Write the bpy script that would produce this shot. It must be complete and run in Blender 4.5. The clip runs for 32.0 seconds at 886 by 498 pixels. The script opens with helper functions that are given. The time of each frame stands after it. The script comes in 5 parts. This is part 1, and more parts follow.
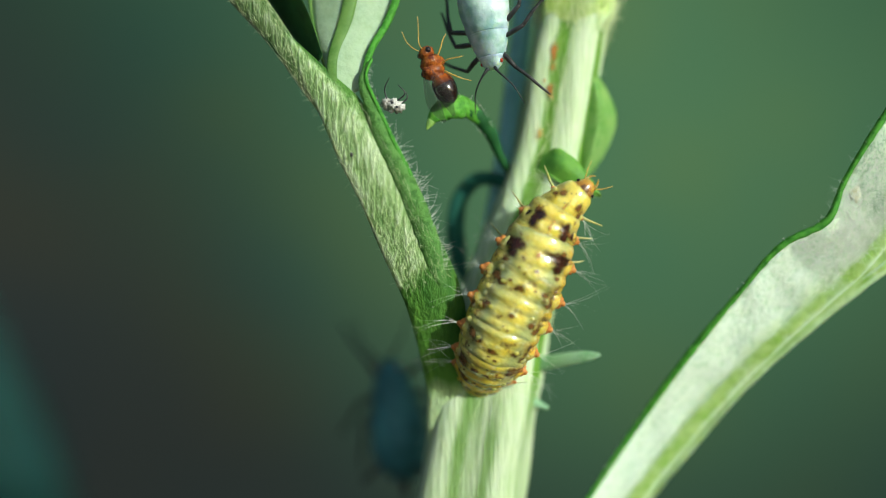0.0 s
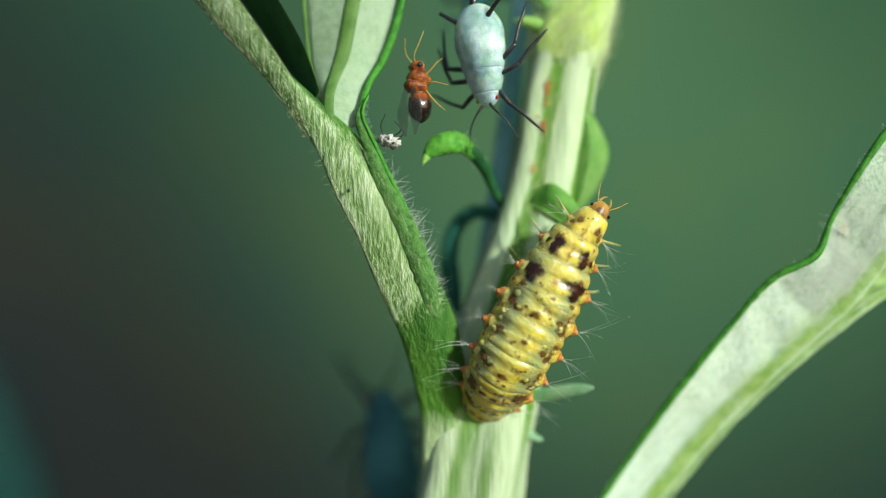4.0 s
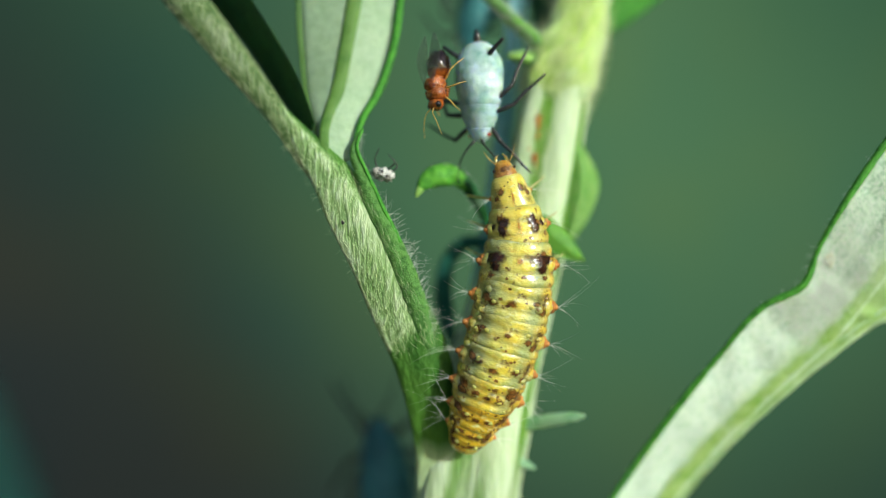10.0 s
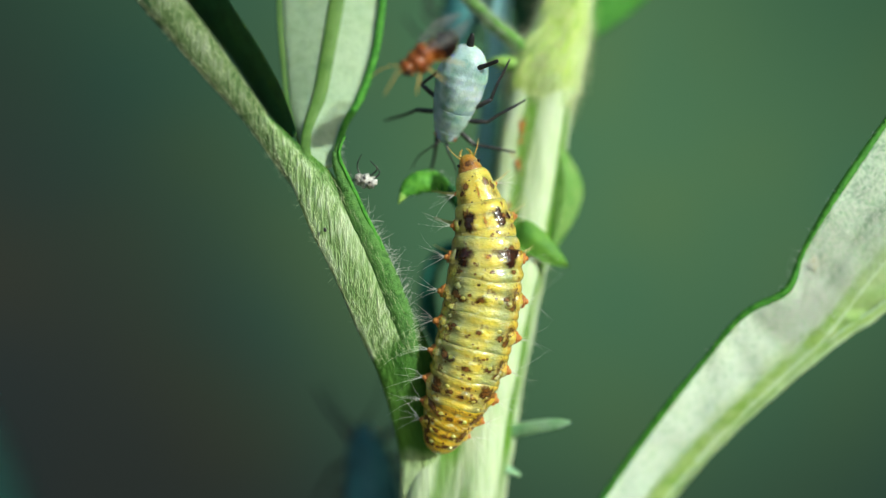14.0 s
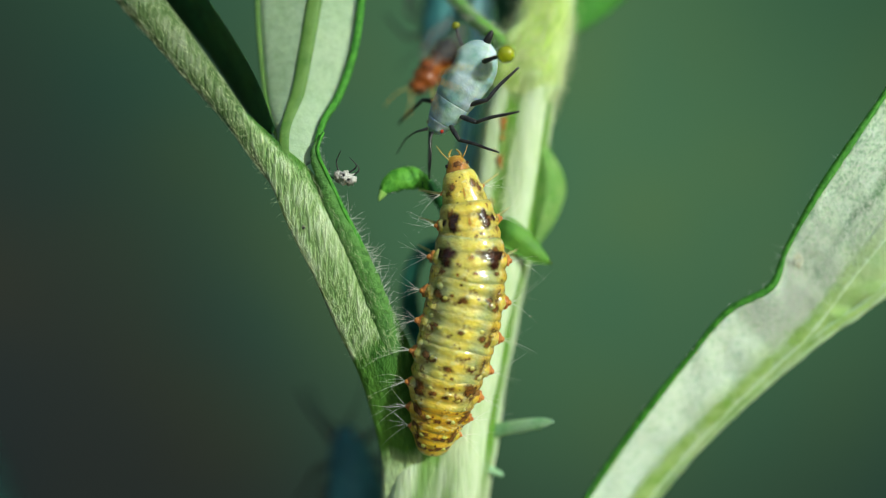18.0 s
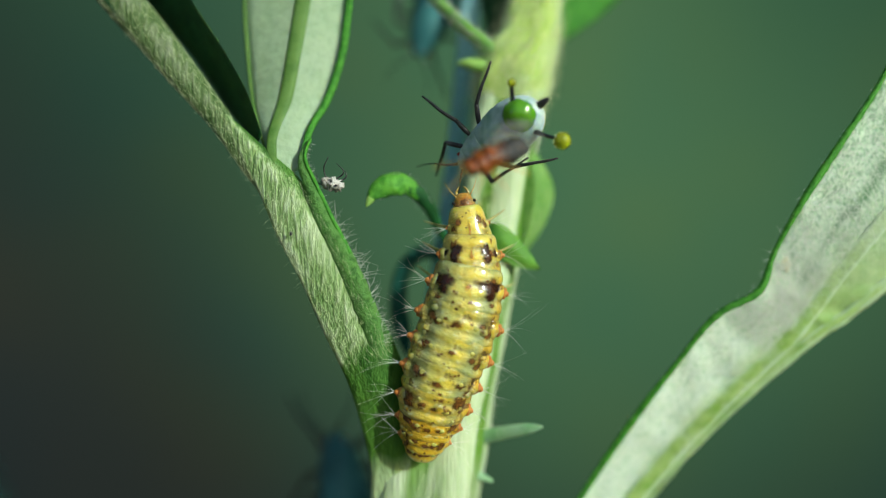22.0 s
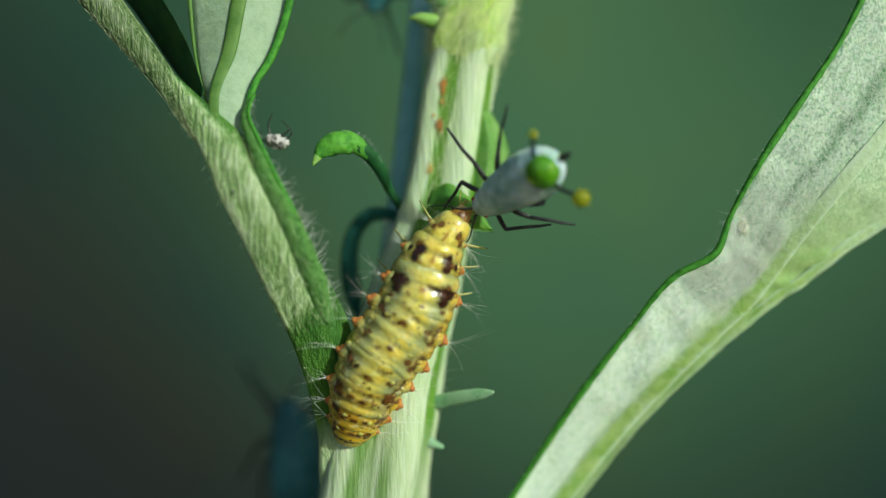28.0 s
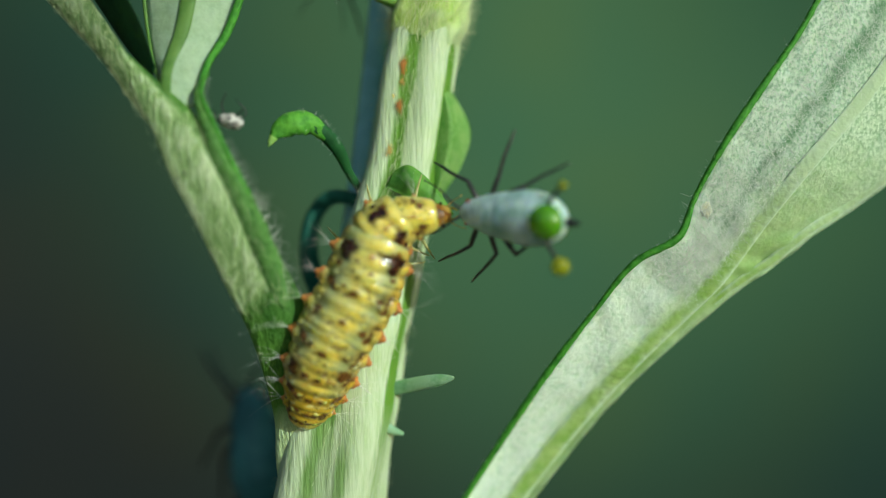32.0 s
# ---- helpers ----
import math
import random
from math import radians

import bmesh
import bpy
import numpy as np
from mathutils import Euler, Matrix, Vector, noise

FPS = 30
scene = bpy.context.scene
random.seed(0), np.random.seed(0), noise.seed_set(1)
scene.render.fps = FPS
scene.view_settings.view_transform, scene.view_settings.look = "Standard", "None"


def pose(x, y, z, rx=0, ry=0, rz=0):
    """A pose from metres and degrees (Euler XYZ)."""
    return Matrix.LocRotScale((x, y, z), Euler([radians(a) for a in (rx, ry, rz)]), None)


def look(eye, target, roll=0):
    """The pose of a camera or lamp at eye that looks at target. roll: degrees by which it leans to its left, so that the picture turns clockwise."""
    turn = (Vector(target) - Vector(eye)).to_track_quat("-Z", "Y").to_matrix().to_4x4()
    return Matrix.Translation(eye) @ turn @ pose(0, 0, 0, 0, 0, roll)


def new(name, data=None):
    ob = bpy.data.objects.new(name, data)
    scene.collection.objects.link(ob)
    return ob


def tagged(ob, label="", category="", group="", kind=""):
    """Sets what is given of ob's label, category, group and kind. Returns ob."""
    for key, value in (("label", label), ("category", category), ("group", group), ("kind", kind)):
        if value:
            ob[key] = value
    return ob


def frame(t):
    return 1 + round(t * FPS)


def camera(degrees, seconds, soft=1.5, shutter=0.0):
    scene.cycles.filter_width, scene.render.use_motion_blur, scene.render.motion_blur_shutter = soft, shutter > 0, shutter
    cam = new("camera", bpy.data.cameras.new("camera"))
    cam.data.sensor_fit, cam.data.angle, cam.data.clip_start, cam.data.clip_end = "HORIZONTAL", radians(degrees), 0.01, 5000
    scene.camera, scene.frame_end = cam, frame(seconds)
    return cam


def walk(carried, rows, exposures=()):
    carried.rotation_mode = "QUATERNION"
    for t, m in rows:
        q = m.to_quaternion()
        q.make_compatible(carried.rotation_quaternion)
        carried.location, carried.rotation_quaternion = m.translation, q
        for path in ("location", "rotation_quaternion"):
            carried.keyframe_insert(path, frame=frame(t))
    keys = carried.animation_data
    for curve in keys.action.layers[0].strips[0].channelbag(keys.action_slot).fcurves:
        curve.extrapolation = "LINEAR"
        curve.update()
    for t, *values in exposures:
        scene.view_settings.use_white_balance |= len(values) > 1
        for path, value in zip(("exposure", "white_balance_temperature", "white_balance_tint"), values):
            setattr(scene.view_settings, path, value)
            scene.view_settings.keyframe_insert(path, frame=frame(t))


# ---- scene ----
# A mugwort shoot with a lacewing larva, an aphid and a small wasp. All lengths below are in millimetres
# round the point ORIGIN, which lies 1 m above the ground; MM turns them into metres.
MM = 0.001
ORIGIN = Vector((0.0, 0.0, 1.0))
REACH = 25.22  # distance from the first eye to the plane of the shoot
GRID = 0.015  # step of the plan in which the shoot is drawn

# ---- camera ----
cam = camera(50, 32.0, soft=1.1)
cam.data.dof.use_dof = True
cam.data.dof.focus_distance = 0.02435
cam.data.dof.aperture_fstop = 18.0


def view(t, x, y, z, pan, tilt, roll):
    eye = ORIGIN + Vector((x, y - REACH, z)) * MM
    a, b = radians(pan), radians(tilt)
    ahead = Vector((math.sin(a) * math.cos(b), math.cos(a) * math.cos(b), math.sin(b)))
    return t, look(eye, eye + ahead * 0.05, roll)


walk(cam, [
    view(0, -0.00, 0.00, -0.00, 0.000, -0.000, 0.001),
    view(0.5, -0.32, 0.05, 0.13, 0.296, -0.057, 0.227),
    view(1, -0.43, 0.01, 0.17, 0.320, -0.175, 0.323),
    view(1.5, -0.43, -0.03, 0.14, -0.128, 0.202, 0.327),
    view(2, -0.38, -0.11, 0.17, -0.032, 0.460, 0.292),
    view(2.5, -0.33, -0.05, 0.22, 0.406, 0.938, 0.186),
    view(3, -0.30, -0.12, 0.33, 0.773, 1.080, 0.130),
    view(3.5, -0.25, -0.17, 0.36, 0.966, 0.948, -0.069),
    view(4, -0.32, -0.25, 0.38, 1.014, 1.181, 0.005),
    view(4.5, -0.31, -0.45, 0.47, 0.018, 1.867, 0.242),
    view(6.5, -0.26, -0.48, 0.51, 0.318, 2.113, 0.183),
    view(7, -0.21, -0.52, 0.51, 0.498, 2.098, 0.135),
    view(7.5, -0.10, -0.48, 0.54, 0.697, 2.391, -0.118),
    view(8, -0.10, -0.55, 0.60, 0.876, 2.608, -0.043),
    view(8.5, -0.21, -0.70, 0.66, 0.226, 3.310, 0.086),
    view(9, -0.14, -0.58, 0.67, 0.889, 2.866, -0.038),
    view(9.5, -0.14, -0.59, 0.65, 1.210, 2.795, -0.131),
    view(10, -0.06, -0.71, 0.60, 0.827, 2.503, -0.037),
    view(10.5, -0.01, -0.66, 0.60, 1.210, 2.306, -0.093),
    view(11, -0.07, -0.69, 0.63, 0.880, 2.649, -0.063),
    view(11.5, -0.09, -0.79, 0.67, 1.075, 3.172, -0.186),
    view(12, 0.03, -0.74, 0.70, 0.994, 3.326, -0.229),
    view(12.5, 0.13, -0.69, 0.72, 1.477, 3.349, -0.485),
    view(13, 0.15, -0.60, 0.73, 1.683, 2.945, -0.499),
    view(13.5, 0.14, -0.52, 0.75, 1.948, 2.554, -0.461),
    view(14, 0.10, -0.58, 0.76, 1.481, 2.548, -0.405),
    view(14.5, 0.18, -0.59, 0.74, 1.583, 2.381, -0.398),
    view(16.5, 0.35, -0.36, 0.62, 1.741, 2.875, -0.710),
    view(17, 0.38, -0.27, 0.57, 1.900, 2.495, -0.717),
    view(17.5, 0.43, -0.27, 0.61, 1.950, 2.622, -0.705),
    view(18, 0.37, -0.27, 0.64, 2.037, 2.699, -0.689),
    view(18.5, 0.32, -0.31, 0.60, 1.932, 3.008, -0.705),
    view(19, 0.32, -0.33, 0.65, 1.884, 3.190, -0.712),
    view(19.5, 0.38, -0.32, 0.65, 2.253, 3.067, -0.818),
    view(20, 0.37, -0.35, 0.65, 1.892, 3.253, -0.708),
    view(20.5, 0.43, -0.26, 0.67, 2.268, 3.105, -0.855),
    view(21, 0.43, -0.24, 0.66, 2.352, 3.296, -0.897),
    view(21.5, 0.53, -0.30, 0.62, 2.074, 3.493, -0.914),
    view(22, 0.66, -0.28, 0.57, 2.112, 3.196, -0.937),
    view(22.5, 0.74, -0.08, 0.53, 2.757, 2.717, -1.062),
    view(23, 0.77, 0.06, 0.49, 2.543, 2.797, -0.935),
    view(23.5, 0.84, 0.16, 0.45, 2.625, 2.814, -0.982),
    view(24, 0.94, 0.17, 0.43, 2.819, 2.700, -1.047),
    view(24.5, 0.97, 0.20, 0.42, 2.713, 2.855, -0.962),
    view(25, 1.00, 0.23, 0.44, 2.640, 2.854, -1.063),
    view(25.5, 1.09, 0.30, 0.40, 3.049, 2.699, -1.125),
    view(27.5, 1.30, 0.37, 0.21, 2.892, 1.802, -0.772),
    view(28, 1.48, 0.40, 0.23, 3.280, 1.665, -0.815),
    view(28.5, 1.72, 0.51, 0.25, 2.941, 1.752, -0.744),
    view(29, 2.00, 0.63, 0.22, 3.507, 1.639, -0.783),
    view(29.5, 2.18, 0.67, 0.19, 4.031, 1.368, -0.745),
    view(30, 2.35, 0.73, 0.15, 4.650, 1.510, -0.859),
    view(30.5, 2.48, 0.68, 0.10, 4.841, 1.474, -0.763),
    view(31, 2.42, 0.70, 0.08, 4.735, 1.466, -0.836),
    view(31.5, 2.27, 0.79, 0.05, 4.247, 1.210, -0.679),
    view(32, 2.15, 0.83, 0.06, 4.205, 1.049, -0.755),
], [(0, -0.03, 6500, 3), (14, -0.06, 6500, 3), (17, -0.19, 6500, 1), (24, -0.28, 6500, 1), (32, -0.41, 6500, -2)])

# ---- light ----
SUN_UP, SUN_SIDE = radians(20), radians(42)  # height, and turn to the right of the eye's back
world = bpy.data.worlds.new("sky")
scene.world = world
world.use_nodes = True
wn = world.node_tree
sky = wn.nodes.new("ShaderNodeTexSky")
sky.sky_type, sky.sun_disc = "NISHITA", False
sky.sun_elevation, sky.sun_rotation = SUN_UP, math.pi - SUN_SIDE
wn.links.new(sky.outputs[0], wn.nodes["Background"].inputs[0])
wn.nodes["Background"].inputs[1].default_value = 0.10
lamp = bpy.data.lights.new("sun", "SUN")
lamp.energy, lamp.angle, lamp.color = 3.8, radians(2.0), (0.93, 0.97, 0.88)
sun = new("sun", lamp)
toward = Vector((math.sin(SUN_SIDE) * math.cos(SUN_UP), -math.cos(SUN_SIDE) * math.cos(SUN_UP), math.sin(SUN_UP)))
sun.matrix_world = look(ORIGIN + toward * 3, ORIGIN)


# ---- materials ----
class Mat:
    """A small builder for procedural node materials; coordinates in millimetres."""

    def __init__(self, name, rough=0.5, coat=0.0, sss=0.0, spec=0.5):
        self.m = bpy.data.materials.new(name)
        self.m.use_nodes = True
        self.t = self.m.node_tree
        self.b = self.t.nodes["Principled BSDF"]
        self.b.inputs["Roughness"].default_value = rough
        self.b.inputs["Coat Weight"].default_value = coat
        self.b.inputs["Coat Roughness"].default_value = 0.12
        self.b.inputs["Specular IOR Level"].default_value = spec
        if sss:
            self.b.inputs["Subsurface Weight"].default_value = sss
            self.b.inputs["Subsurface Radius"].default_value = (1.0, 0.8, 0.3)
            self.b.inputs["Subsurface Scale"].default_value = 0.0004

    def node(self, kind, **values):
        n = self.t.nodes.new(kind)
        for k, v in values.items():
            n.inputs[k.replace("_", " ")].default_value = v
        return n

    def link(self, a, b):
        self.t.links.new(a, b)

    def place(self, stretch=(1, 1, 1)):
        c = self.node("ShaderNodeTexCoord")
        m = self.node("ShaderNodeMapping")
        m.inputs["Scale"].default_value = [1000 * s for s in stretch]
        self.link(c.outputs["Object"], m.inputs["Vector"])
        return m.outputs[0]

    def noise(self, scale, detail=3.0, stretch=(1, 1, 1), rough=0.55):
        n = self.node("ShaderNodeTexNoise", Scale=scale, Detail=detail, Roughness=rough)
        self.link(self.place(stretch), n.inputs["Vector"])
        return n.outputs["Fac"]

    def ramp(self, fac, *stops):
        r = self.node("ShaderNodeValToRGB")
        el = r.color_ramp.elements
        while len(el) < len(stops):
            el.new(0.5)
        for e, (p, c) in zip(el, stops):
            e.position, e.color = p, (*c, 1)
        self.link(fac, r.inputs[0])
        return r.outputs[0]

    def mix(self, fac, a, b, kind="MIX"):
        n = self.t.nodes.new("ShaderNodeMix")
        n.data_type, n.blend_type = "RGBA", kind
        for sock, v in ((n.inputs[0], fac), (n.inputs[6], a), (n.inputs[7], b)):
            if isinstance(v, (int, float)):
                sock.default_value = v
            elif isinstance(v, tuple):
                sock.default_value = (*v, 1)
            else:
                self.link(v, sock)
        return n.outputs[2]

    def math(self, op, a, b=0.0, c=0.0):
        n = self.t.nodes.new("ShaderNodeMath")
        n.operation = op
        for sock, v in zip(n.inputs, (a, b, c)):
            if isinstance(v, (int, float)):
                sock.default_value = v
            else:
                self.link(v, sock)
        return n.outputs[0]

    def uv(self, axis):
        c = self.node("ShaderNodeTexCoord")
        s = self.node("ShaderNodeSeparateXYZ")
        self.link(c.outputs["UV"], s.inputs[0])
        return s.outputs[axis]

    def colour(self, c):
        if isinstance(c, tuple):
            self.b.inputs["Base Color"].default_value = (*c, 1)
        else:
            self.link(c, self.b.inputs["Base Color"])
        return self

    def bump(self, fac, depth, strength=1.0):
        n = self.node("ShaderNodeBump", Strength=strength, Distance=depth * MM)
        self.link(fac, n.inputs["Height"])
        self.link(n.outputs[0], self.b.inputs["Normal"])
        return self


def ribbed(name, ridge, groove, count, phase, share, lower=False):
    """Felted stem: pale wool on the ridges, bare green skin in the grooves."""
    m = Mat(name, rough=0.7, spec=0.25, sss=0.15)
    wave = m.math("COSINE", m.math("MULTIPLY_ADD", m.uv(0), 2 * math.pi * count, phase))
    fibre = m.noise(7.0, 5.0, (1, 1, 0.12), 0.65)
    blotch = m.noise(0.55, 2.0)
    level = m.math("ADD", wave, m.math("MULTIPLY_ADD", fibre, 0.9, -0.45))
    level = m.math("ADD", level, m.math("MULTIPLY_ADD", blotch, 1.0, -0.5))
    body = m.ramp(m.math("MULTIPLY_ADD", level, 0.5, 0.5), (share - 0.14, groove), (share + 0.12, ridge))
    if lower:
        # further bare stripes below the leaf's axil
        c = m.node("ShaderNodeTexCoord")
        q = m.node("ShaderNodeSeparateXYZ")
        m.link(c.outputs["Object"], q.inputs[0])
        below = m.ramp(m.math("MULTIPLY_ADD", q.outputs[2], -400.0, 398.6), (0.0, (0, 0, 0)), (0.6, (0.75, 0.75, 0.75)))
        body = m.mix(m.math("MULTIPLY", below, 0.95), body, tuple(0.86 * g for g in ridge))
        for centre in (0.064, 0.979):
            off = m.math("ABSOLUTE", m.math("MULTIPLY_ADD", m.uv(0), 1.0, -centre))
            stripe = m.ramp(m.math("ADD", off, m.math("MULTIPLY_ADD", fibre, 0.02, -0.01)), (0.008, (1, 1, 1)), (0.026, (0, 0, 0)))
            body = m.mix(m.math("MULTIPLY", stripe, below), body, tuple(0.8 * g for g in groove))
    shade = m.ramp(fibre, (0.28, (0.72, 0.83, 0.60)), (0.62, (1, 1, 1)))
    m.colour(m.mix(1.0, body, shade, "MULTIPLY"))
    return m.bump(m.noise(9.0, 4.0, (1, 1, 0.1)), 0.06).m


def woolly(name, light, dark, scale=3.2, bump=0.05, patch=0.4, rough=0.75, sss=0.15):
    """A leaf's face: fine wool or skin at two scales."""
    m = Mat(name, rough=rough, spec=0.25, sss=sss)
    fine = m.noise(scale, 5.0, rough=0.65)
    broad = m.noise(patch, 2.0)
    c = m.ramp(fine, (0.30, dark), (0.56, light))
    c = m.mix(1.0, c, m.ramp(broad, (0.3, (0.88, 0.94, 0.85)), (0.7, (1.0, 1.0, 1.0))), "MULTIPLY")
    m.colour(c)
    return m.bump(fine, bump).m


def skin(name, light, dark, scale, rough, coat=0.0, sss=0.0, bump=0.01, low=0.35, high=0.62, spec=0.5):
    m = Mat(name, rough=rough, coat=coat, sss=sss, spec=spec)
    n = m.noise(scale, 3.0)
    m.colour(m.ramp(n, (low, dark), (high, light)))
    return m.bump(m.noise(scale * 3.5, 2.0), bump).m


def mark(name, light, dark, scale, rough, coat=0.0, inner=0.60, outer=0.98, most=1.0):
    """Pigment in the skin: ragged, fading out towards its edge (u runs from its middle to its rim)."""
    m = Mat(name, rough=rough, coat=coat)
    m.colour(m.ramp(m.noise(scale, 3.0), (0.35, dark), (0.62, light)))
    reach = m.math("ADD", m.uv(0), m.math("MULTIPLY_ADD", m.noise(7.0, 3.0), 0.7, -0.35))
    fade = m.ramp(reach, (inner, (most, most, most)), (outer, (0, 0, 0)))
    m.link(fade, m.b.inputs["Alpha"])
    return m.bump(m.noise(scale * 3.5, 2.0), 0.01).m


def stalk_skin(name="felted_petiole", tone=1.0, fold=0.74):
    """Leaf stalk: flecked white felt on green, bare green skin down its inner flank, shade painted in, and pale again
    at its foot.
    """
    m = Mat(name, rough=0.7, spec=0.25, sss=0.12)
    turn = m.math("MULTIPLY", m.uv(0), 2 * math.pi)
    wave = m.math("COSINE", m.math("MULTIPLY_ADD", turn, 4.0, 0.9))
    fibre = m.noise(9.0, 3.0, (1, 1, 0.20), 0.6)
    level = m.math("ADD", m.math("MULTIPLY", wave, 0.25), m.math("MULTIPLY_ADD", fibre, 3.6, -1.8))
    level = m.math("ADD", level, m.math("MULTIPLY_ADD", m.noise(0.6, 2.0), 1.8, -0.9))
    felt = m.ramp(m.math("MULTIPLY_ADD", level, 0.5, 0.5), (0.05, tuple(tone * q for q in (0.11, 0.24, 0.06))), (0.46, tuple(tone * q for q in (0.30, 0.46, 0.18))), (1.0, tuple(tone * q for q in (0.66, 0.77, 0.52))))
    bare = m.ramp(m.noise(2.0, 4.0, (1, 1, 0.3)), (0.35, (0.035, 0.13, 0.018)), (0.68, (0.11, 0.27, 0.045)))
    c = m.node("ShaderNodeTexCoord")
    s = m.node("ShaderNodeSeparateXYZ")
    m.link(c.outputs["Object"], s.inputs[0])
    up = m.math("MULTIPLY_ADD", s.outputs[2], 1000.0, -1000.0)
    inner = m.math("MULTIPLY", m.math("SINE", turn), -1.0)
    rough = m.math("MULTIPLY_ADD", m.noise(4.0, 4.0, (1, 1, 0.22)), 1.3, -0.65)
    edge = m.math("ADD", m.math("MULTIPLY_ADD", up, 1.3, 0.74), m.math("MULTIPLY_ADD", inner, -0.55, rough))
    # dark strip up the groove beside the wing: shade put into the colour
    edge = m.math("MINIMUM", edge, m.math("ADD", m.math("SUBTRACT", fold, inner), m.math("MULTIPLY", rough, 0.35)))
    # bare skin coloured as if lit, more so outwards and downwards
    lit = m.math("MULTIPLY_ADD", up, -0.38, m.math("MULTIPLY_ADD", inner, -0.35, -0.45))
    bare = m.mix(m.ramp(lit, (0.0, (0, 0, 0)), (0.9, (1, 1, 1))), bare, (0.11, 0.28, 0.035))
    foot = m.math("ADD", up, m.math("MULTIPLY_ADD", m.noise(1.8, 4.0, (1, 1, 0.3)), 1.0, -0.5))
    bare = m.mix(m.ramp(m.math("MULTIPLY_ADD", foot, -1.1, -3.7), (0.0, (0, 0, 0)), (0.9, (1, 1, 1))), bare, (0.56, 0.73, 0.38))
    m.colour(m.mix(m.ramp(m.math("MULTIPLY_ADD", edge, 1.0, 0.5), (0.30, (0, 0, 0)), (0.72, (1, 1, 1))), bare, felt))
    return m.bump(fibre, 0.12).m


STEM = ribbed("felted_stem", (0.67, 0.79, 0.55), (0.17, 0.36, 0.05), 5, math.pi - 1.4, 0.26, True)
PETIOLE = stalk_skin()
# same felt at half tone: the limb's half-shade is put into the colour
LIMB = stalk_skin("shaded_felt_lobe_back", 0.50, 2.0)
BASE = woolly("bare_green_stalk", (0.16, 0.38, 0.06), (0.06, 0.21, 0.035), 1.4, 0.03, rough=0.55)


def leaf_back():
    """White felt over green: dense and even low down, thin and mottled where the leaf broadens."""
    m = Mat("leaf_underside_wool", rough=0.8, spec=0.2, sss=0.15)
    fine = m.noise(6.5, 5.0, rough=0.7)
    mottle = m.noise(12.0, 5.0, (1, 1, 0.8), 0.65)
    c = m.ramp(fine, (0.30, (0.56, 0.79, 0.54)), (0.52, (0.84, 0.98, 0.81)))
    p = m.node("ShaderNodeTexCoord")
    q = m.node("ShaderNodeSeparateXYZ")
    m.link(p.outputs["Object"], q.inputs[0])
    thin = m.math("MULTIPLY_ADD", q.outputs[2], 300.0, -300.0)
    thin = m.math("MINIMUM", m.math("MAXIMUM", thin, 0.12), 1.0)
    c = m.mix(m.math("MULTIPLY", m.ramp(mottle, (0.40, (0.85, 0.85, 0.85)), (0.56, (0, 0, 0))), thin), c, (0.24, 0.46, 0.27))
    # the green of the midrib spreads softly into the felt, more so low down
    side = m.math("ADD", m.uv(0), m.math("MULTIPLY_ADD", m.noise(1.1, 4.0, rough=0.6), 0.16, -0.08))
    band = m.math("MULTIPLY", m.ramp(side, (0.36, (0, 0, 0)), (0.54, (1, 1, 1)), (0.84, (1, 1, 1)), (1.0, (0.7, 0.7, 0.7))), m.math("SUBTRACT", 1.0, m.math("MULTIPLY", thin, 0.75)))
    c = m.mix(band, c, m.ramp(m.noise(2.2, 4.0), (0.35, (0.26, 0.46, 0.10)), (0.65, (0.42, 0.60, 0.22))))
    # the groove left of the rib: its shading is painted in as dark green
    cleft_shade = m.ramp(m.math("ABSOLUTE", m.math("ADD", side, -0.33)), (0.012, (0.75, 0.75, 0.75)), (0.055, (0, 0, 0)))
    c = m.mix(m.math("MULTIPLY", cleft_shade, thin), c, (0.12, 0.29, 0.12))
    m.colour(c)
    return m.bump(fine, 0.05).m


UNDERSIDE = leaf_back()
LOBE = woolly("lobe_underside_wool", (0.46, 0.60, 0.42), (0.36, 0.50, 0.32), 3.5, 0.04)
MARGIN = woolly("green_margin", (0.09, 0.34, 0.04), (0.025, 0.16, 0.015), 5.0, 0.06, rough=0.6)
RIB = woolly("green_rib", (0.15, 0.28, 0.07), (0.08, 0.19, 0.035), 2.0, 0.03, rough=0.55)
# the upper face's own dark green, deepened by shade put into the colour
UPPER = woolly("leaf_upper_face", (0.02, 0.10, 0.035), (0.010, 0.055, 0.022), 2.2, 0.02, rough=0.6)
WING = woolly("green_petiole_wing", (0.13, 0.30, 0.075), (0.035, 0.12, 0.022), 5.0, 0.10, rough=0.7)
CURL = woolly("bright_leaflet", (0.14, 0.42, 0.05), (0.035, 0.20, 0.02), 4.0, 0.06, rough=0.5)
FRESH = woolly("fresh_leaflet", (0.36, 0.60, 0.16), (0.20, 0.46, 0.07), 2.0, 0.02, rough=0.45)
STIPULE = woolly("dull_green_stipule", (0.26, 0.46, 0.14), (0.13, 0.33, 0.06), 2.0, 0.02, rough=0.6)
FAR_TEAL = woolly("far_teal_leaf", (0.006, 0.050, 0.048), (0.004, 0.036, 0.035), 0.2, 0.02)
STALK = woolly("dark_green_stalk", (0.022, 0.12, 0.035), (0.010, 0.065, 0.020), 2.0, 0.03, rough=0.6)
# dark teal: the shade behind the stem is put into this leaf colour
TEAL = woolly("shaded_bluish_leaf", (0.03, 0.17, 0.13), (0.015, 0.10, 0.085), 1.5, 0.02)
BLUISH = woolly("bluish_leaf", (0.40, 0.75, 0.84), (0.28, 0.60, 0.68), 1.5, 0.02)
